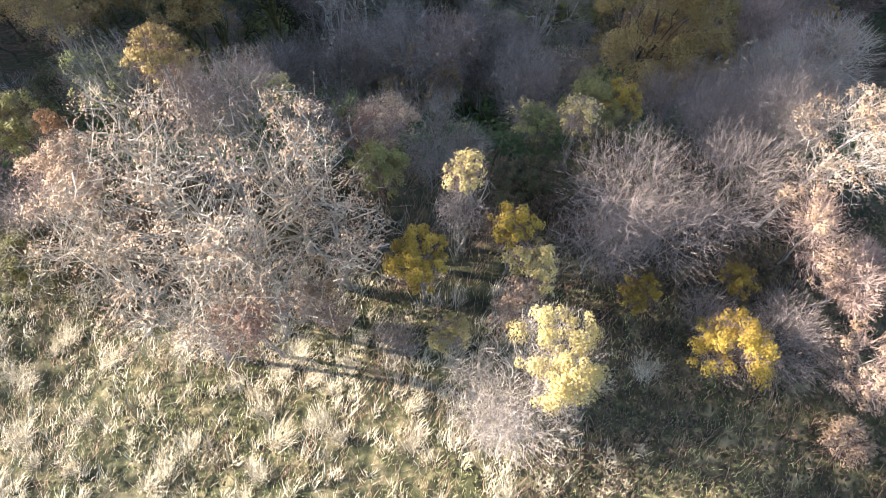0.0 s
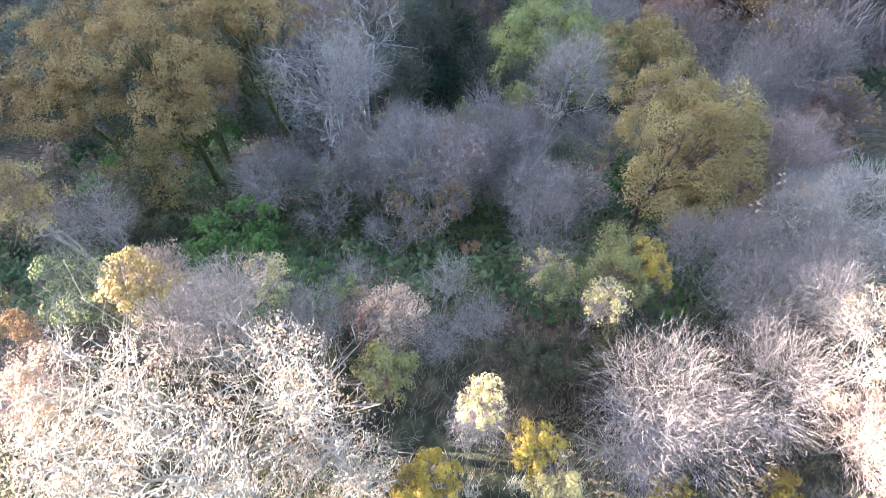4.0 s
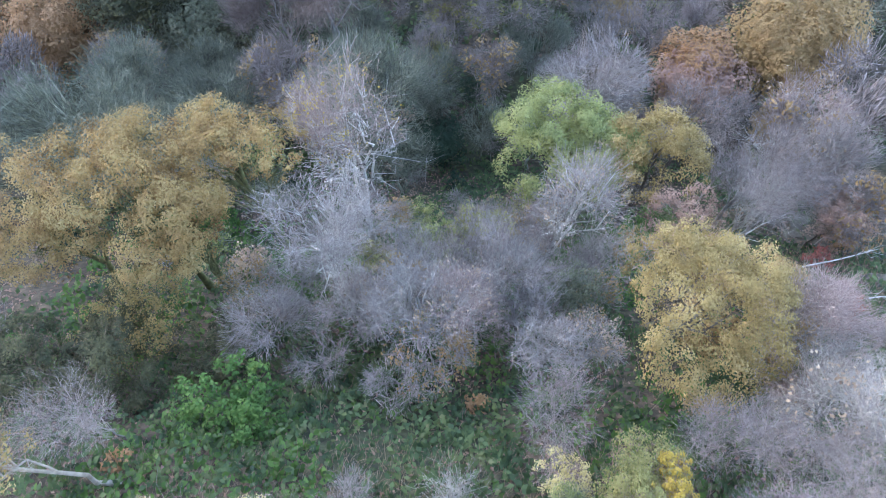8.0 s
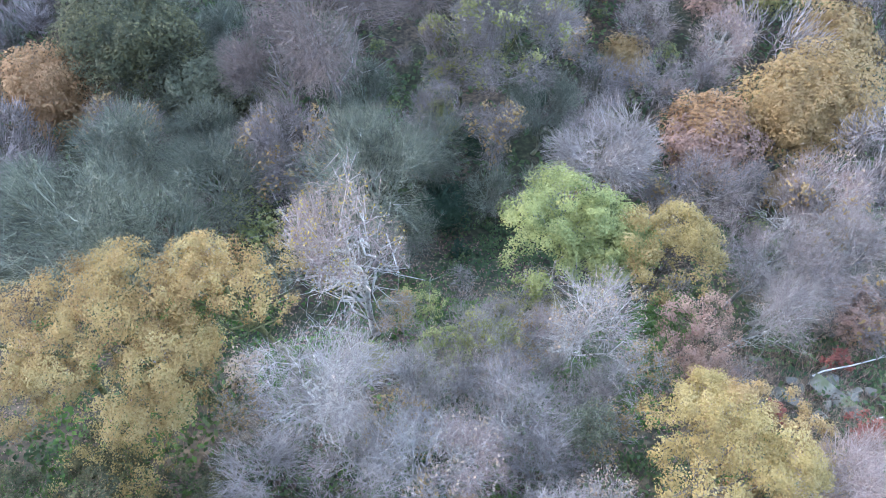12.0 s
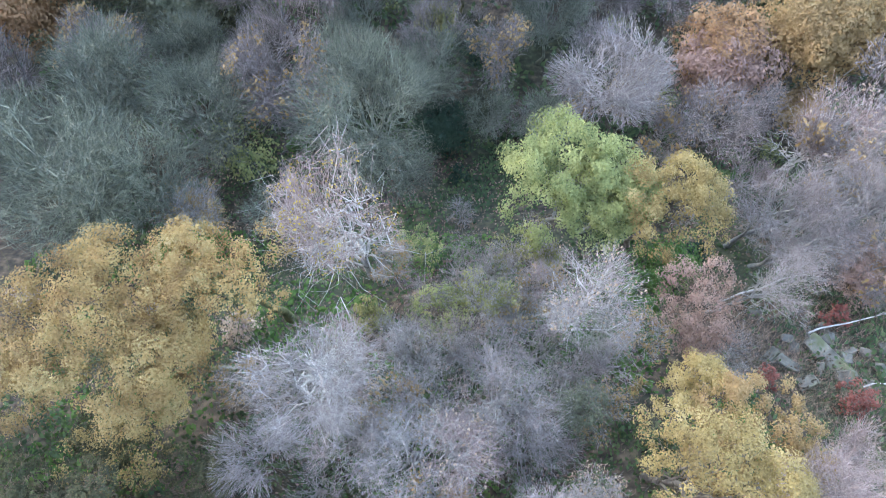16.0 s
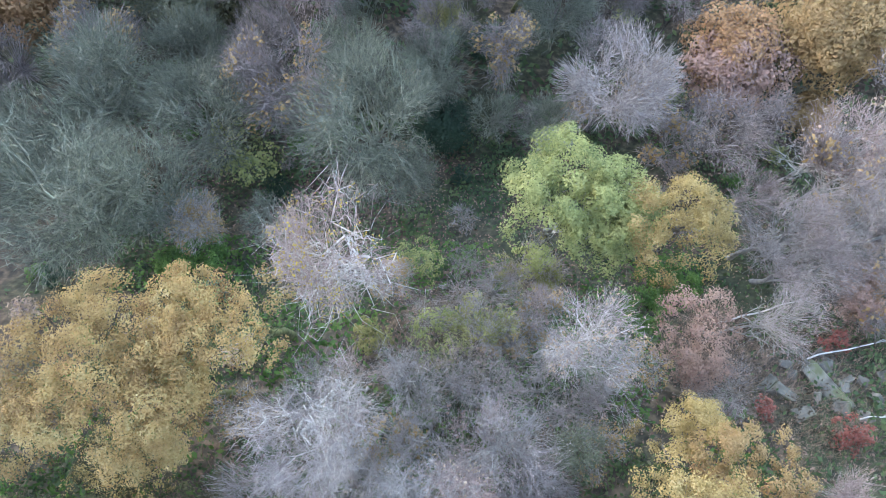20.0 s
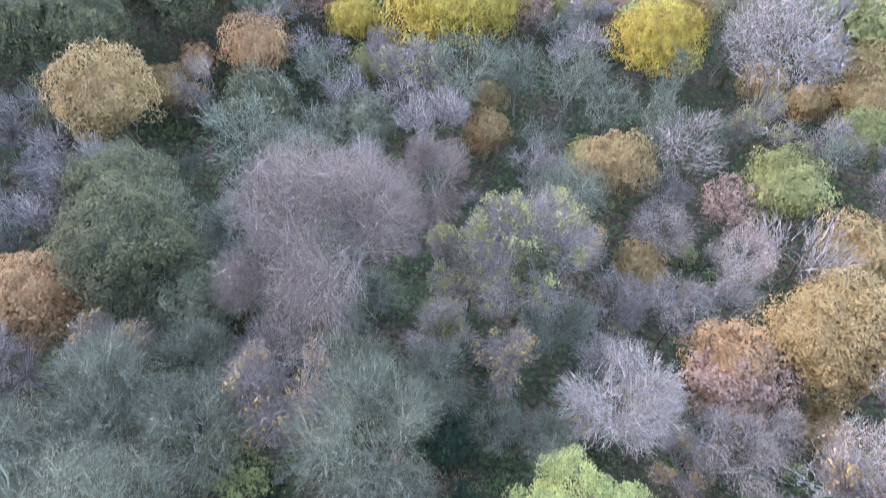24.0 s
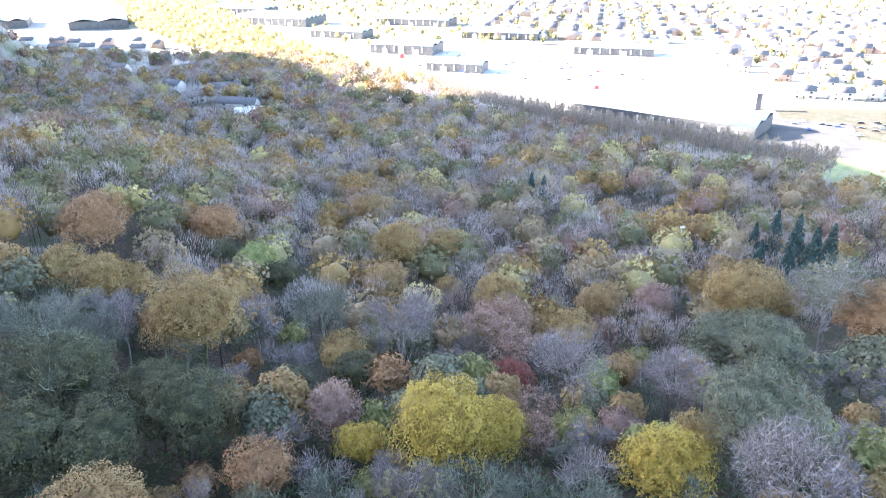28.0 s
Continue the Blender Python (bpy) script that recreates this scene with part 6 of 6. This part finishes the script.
def gable_mesh(w, d, z, rise, mat, over=0.35, name="roof", thick=0.18):
    """A pitched roof along x with eaves, two slabs meeting at the ridge."""
    W, D = w / 2 + over, d / 2 + over
    dz = rise * over / (d / 2)
    v = [(-W, -D, z - dz), (W, -D, z - dz), (W, 0, z + rise), (-W, 0, z + rise), (W, D, z - dz), (-W, D, z - dz)]
    v += [(a, b, c + thick) for a, b, c in v]
    f4 = [(0, 1, 2, 3), (3, 2, 4, 5), (7, 6, 9, 8), (8, 9, 11, 10), (0, 6, 7, 1), (5, 4, 10, 11), (1, 7, 8, 2), (2, 8, 10, 4), (0, 3, 9, 6), (3, 5, 11, 9)]
    return mesh_of(name, np.array(v, float), np.array(f4), mat)


def gable_wall_mesh(w, d, h, rise, mat):
    v = [(-w/2, -d/2, -0.5), (w/2, -d/2, -0.5), (w/2, d/2, -0.5), (-w/2, d/2, -0.5), (-w/2, -d/2, h), (w/2, -d/2, h), (w/2, d/2, h), (-w/2, d/2, h), (-w/2, 0, h + rise), (w/2, 0, h + rise)]
    return mesh_of("wall", np.array(v, float), [np.array([(0, 1, 5, 4), (2, 3, 7, 6), (3, 2, 1, 0)]), np.array([(1, 2, 6, 9, 5), (3, 0, 4, 8, 7)])], mat)


def house(x, y, w, d, h, turn, wall, roof, windows=True, rise=None, name="house", label="", storeys=2, chimney=True, group="houses of the town"):
    rise = rise or d * 0.36
    root = new(name); root.matrix_world = pose(x, y, height(x, y), 0, 0, turn)
    child("wall", gable_wall_mesh(w, d, h, rise, wall), root)
    child("roof", gable_mesh(w, d, h, rise, roof), root)
    if chimney:
        child("chimney", box_mesh(0.9, 0.7, 1.6, BRICK, "chimney", w * 0.3, 0, h + rise - 0.5), root)
    if windows:
        for s in range(storeys):
            for k in (-0.28, 0.28):
                child("window", box_mesh(1.5, 0.12, 1.2, GLASS, "window", w * k, -d / 2, 0.9 + 2.7 * s), root)
        child("door", box_mesh(0.95, 0.12, 2.05, TIMBER, "door", 0, -d / 2, 0), root)
    return tagged(root, label or "two-storey house with a pitched roof", "house", group)




def sheet(name, x, y, w, d, turn, mat, label, kind="structure", up=0.05):
    """A yard, road or lawn laid over the land, following it."""
    n, m = max(2, int(w / 5)), max(2, int(d / 5))
    u, v = np.meshgrid(np.linspace(-w / 2, w / 2, n), np.linspace(-d / 2, d / 2, m))
    c, s = math.cos(radians(turn)), math.sin(radians(turn))
    X, Y = x + u * c - v * s, y + u * s + v * c
    i = np.arange(m - 1)[:, None] * n + np.arange(n - 1)[None]
    ob = new(name, mesh_of(name, np.stack([X, Y, (sheet_z(X, Y) if y > 60 else lift(X, Y)) + up], -1).reshape(-1, 3), np.stack([i, i + 1, i + n + 1, i + n], -1).reshape(-1, 4), mat))
    return tagged(ob, label, name.split("_")[0], kind=kind)


def shed(x, y, w, d, h, turn, rise, bays, label, roof=None, lights=True):
    """A works building: walls, several pitched bays, roof lights, loading doors."""
    root = new("factory"); root.matrix_world = pose(x, y, height(x, y), 0, 0, turn)
    child("wall", box_mesh(w, d, h + 1, CLAD, "wall", 0, 0, -1), root)
    bw = d / bays
    for i in range(bays):
        me = gable_mesh(w, bw, h + 0.004, rise, roof or ROOF_PALE, 0.05)
        o = child("roof", me, root); o.location = (0, -d / 2 + bw * (i + 0.5), 0)
    if lights:
        for i in range(int(w / 9)):
            child("window", box_mesh(1.3, 0.15, h * 0.55, RENDERED, "window", -w / 2 + 5 + i * 9, -d / 2 - 0.08, h * 0.28), root)
    for i in range(max(1, int(w / 30))):
        child("loading_door", box_mesh(5, 0.2, 4.5, WHITEPAINT, "loading_door", -w / 2 + 14 + i * 30, -d / 2 - 0.1, 0), root)
    return tagged(root, label, "factory")


# yards
sheet("yard", 40, 590, 330, 250, -12, CONCRETE, "wide pale concrete yard between the works")
# car park laid dark where the factory's shadow falls
sheet("yard_east", 171, 400, 54, 92, -22, TARMAC, "car park beside the works, dark tarmac standing in for the factory's shadow", up=0.2)
sheet("road_valley", 40, 745, 700, 9, -10, TARMAC, "road through the town", up=0.12)
sheet("road_side", 300, 640, 8, 330, -14, TARMAC, "side road between the houses", up=0.13)
sheet("lawn", -345, 735, 90, 40, -8, LAWN, "green playing field beside the works", up=0.12)
sheet("lawn_clearing", 45, 240, 30, 18, -15, LAWN, "small mown clearing in the wood", up=0.3)
sheet("lawn_east", 180, 338, 110, 104, -30, MEADOW, "bright meadow at the wood's edge", up=0.12)
sheet("meadow", -95, 296, 46, 24, 15, LAWN, "rough meadow among the trees", up=0.3)
sheet("path_meadow", 82, 124, 6, 46, 36, PATHGRASS, "pale grassy path along the wood", up=0.08)
sheet("meadow_strip", 78, 170, 8, 34, 8, LAWN, "strip of grass beside the conifers", up=0.25)

# works
shed(108, 432, 104, 42, 9, -32, 2.2, 2, "long pale-roofed factory behind the poplars")
shed(-70, 690, 60, 34, 8, -14, 2.5, 2, "pale-roofed works building with a dark wall")
shed(-20, 600, 46, 22, 7, -14, 2.0, 1, "low works building at the wood's edge")
shed(-245, 900, 95, 52, 9, -16, 3.0, 5, "large works with a ridged roof of many bays")
shed(-475, 905, 170, 62, 9, -63, 2.5, 2, "large warehouse with a white roof")
shed(-560, 860, 60, 40, 8, -63, 2.5, 2, "smaller warehouse with a white roof")
shed(20, 790, 80, 32, 7, -12, 2.2, 2, "long pale works building by the road")
shed(120, 690, 70, 26, 7, -12, 2.0, 2, "pale works building by the road")
shed(-150, 790, 60, 28, 7, -16, 2.0, 2, "works building with a dark gable")
shed(-330, 1010, 90, 40, 8, -14, 2.2, 3, "pale-roofed warehouse far across the town")
shed(-80, 900, 90, 36, 8, -14, 2.2, 2, "long works building far across the town")


def tank(x, y):
    root = new("silo"); root.matrix_world = Matrix.Translation((x, y, height(x, y)))
    for name, r, z0, h, mat in (("base", 2.4, 0, 4, REDPAINT), ("body", 2.2, 4, 9, WHITEPAINT), ("cap", 2.3, 13, 0.8, REDPAINT)):
        v, f = tubes([(np.array([[0, 0, z0], [0, 0, z0 + h * 0.5], [0, 0, z0 + h], [0, 0, z0 + h + 0.05]]), np.array([r, r, r, 0.05]))], 16)
        child(name, mesh_of(name, v, f, mat, False), root)
    tagged(root, "red and white silo in the works yard", "silo")


tank(80, 527)
tank(-72, 655)
chim = new("chimney_stack"); chim.matrix_world = Matrix.Translation((172, 470, height(172, 470)))
child("shaft", box_mesh(3.2, 3.2, 10, ROOF_GREY, "shaft"), chim)
child("cap", box_mesh(3.7, 3.7, 0.6, CLAD, "cap", 0, 0, 10), chim)
tagged(chim, "short dark square stack at the factory's end", "chimney")

# cars on the yards
CAR_PAINT = [plain_mat("car_paint_" + n, c, tuple(v * 1.1 for v in c), 0.35) for n, c in (("white", (0.7, 0.7, 0.7)), ("grey", (0.2, 0.21, 0.22)), ("blue", (0.06, 0.10, 0.25)), ("dark", (0.03, 0.03, 0.035)))]
RUBBER = plain_mat("tyre_rubber", (0.02, 0.02, 0.02), (0.04, 0.04, 0.04), 0.9)


def car(x, y, turn, paint):
    root = new("car"); root.matrix_world = pose(x, y, height(x, y) + 0.13, 0, 0, turn)
    bm = bmesh.new()
    prof = [(-2.1, 0.35), (-2.05, 0.85), (-1.2, 0.95), (-0.7, 1.42), (0.9, 1.42), (1.6, 0.98), (2.1, 0.9), (2.15, 0.35)]
    a = [bm.verts.new((px, -0.85, pz)) for px, pz in prof]; b = [bm.verts.new((px, 0.85, pz)) for px, pz in prof]
    bm.faces.new(a); bm.faces.new(b[::-1])
    for i in range(len(prof)):
        j = (i + 1) % len(prof)
        bm.faces.new((a[j], a[i], b[i], b[j]))
    part("body", bm, paint, root)
    for wx in (-1.3, 1.3):
        for wy in (-0.8, 0.8):
            v, f = tubes([(np.array([[wx, wy - 0.1, 0.32], [wx, wy + 0.1, 0.32]]), np.array([0.32, 0.32]))], 10)
            child("wheel", mesh_of("wheel", v, f, RUBBER), root)
    child("windscreen", box_mesh(1.5, 1.72, 0.32, GLASS, "windscreen", 0.1, 0, 1.0), root)
    return tagged(root, "parked car on the works yard", "car", "parked cars")


crng = np.random.default_rng(9)
cars = [car(-700, -300 - 6 * i, 0, p) for i, p in enumerate(CAR_PAINT)]
for i in range(46):
    x, y = (crng.uniform(180, 235), crng.uniform(398, 440)) if i < 18 else (crng.uniform(-60, 160), crng.uniform(520, 640))
    copy_thing(cars[crng.integers(0, 4)], pose(x, y, height(x, y) + 0.13, 0, 0, crng.choice([-12, 78, 168]) + crng.uniform(-4, 4)))
for m in cars:
    for o in (*m.children, m):
        bpy.data.objects.remove(o)

# houses of the town, in rows along the streets
hproto = []
for i, (wl, rf, w, lab) in enumerate(((BRICK, ROOF_GREY, 14, "brick semi-detached house with a slate roof"), (RENDERED, ROOF_RED, 13, "pale rendered house with a tiled roof"),
                                       (BRICK, ROOF_RED, 24, "short brick terrace with a tiled roof"), (RENDERED, ROOF_GREY, 15, "pale rendered house with a slate roof"))):
    hproto.append(house(-900, -300 - 30 * i, w, 8.5, 5.4, 0, wl, rf, label=lab))
    hproto.append(house(-940, -300 - 30 * i, w, 8.5, 5.4, 0, wl, rf, windows=False, label=lab))
hrng = np.random.default_rng(12)
count = 0
for row in range(24):
    for col in range(40):
        x, y = -120 + col * 24 + row * 5 + hrng.uniform(-2, 2), 560 + row * 30 + hrng.uniform(-3, 3) - col * 3.5
        if x < 205 and y < 760 or x < -40 + (y - 700) * 0.15 or x > 0.55 * y + 60 or count >= 290 or hrng.uniform() < 0.12:
            continue
        copy_thing(hproto[2 * hrng.integers(0, 4) + (1 if y > 690 else 0)], pose(x, y, height(x, y), 0, 0, hrng.choice([-12, -12, 78]) + hrng.uniform(-5, 5)))
        count += 1
for m in hproto:
    for o in (*m.children, m):
        bpy.data.objects.remove(o)

# houses at the foot of the spur
house(-136, 424, 16, 9, 4.5, 20, RENDERED, WHITEPAINT, label="pale house with a white roof below the wood", storeys=1, group="houses below the spur")
for x, y, w, t in ((-152, 452, 26, -8), (-188, 470, 14, 60), (-176, 500, 18, 15), (-215, 505, 14, -20), (-250, 545, 16, 10), (-285, 570, 14, -15), (-230, 570, 15, 70), (-310, 610, 18, 5), (-200, 545, 12, 30), (-270, 610, 16, 0)):
    house(x, y, w, 9, 5.0, t, RENDERED if w % 4 else BRICK, ROOF_GREY, label="house with a slate roof below the spur", group="houses below the spur")
for i in range(14):
    house(-470 + 26 * (i % 7), 700 - 40 * (i // 7) + 7 * (i % 3), 14, 8.5, 5.2, -12 + 9 * (i % 3), RENDERED if i % 2 else BRICK, ROOF_GREY, windows=False, label="small house with a slate roof among trees", group="houses of the town")

# cabin and shed in the clearing
house(39.5, 231, 4.2, 5.0, 3.0, -15, WHITEPAINT, RENDERED, rise=1.0, label="small white cabin on the mown clearing", name="cabin", storeys=1, chimney=False, group="garden buildings")
house(61, 219, 10, 6, 2.6, -35, TIMBER, WHITEPAINT, rise=1.1, label="low timber shed with a white roof", name="shed", storeys=1, chimney=False, group="garden buildings")
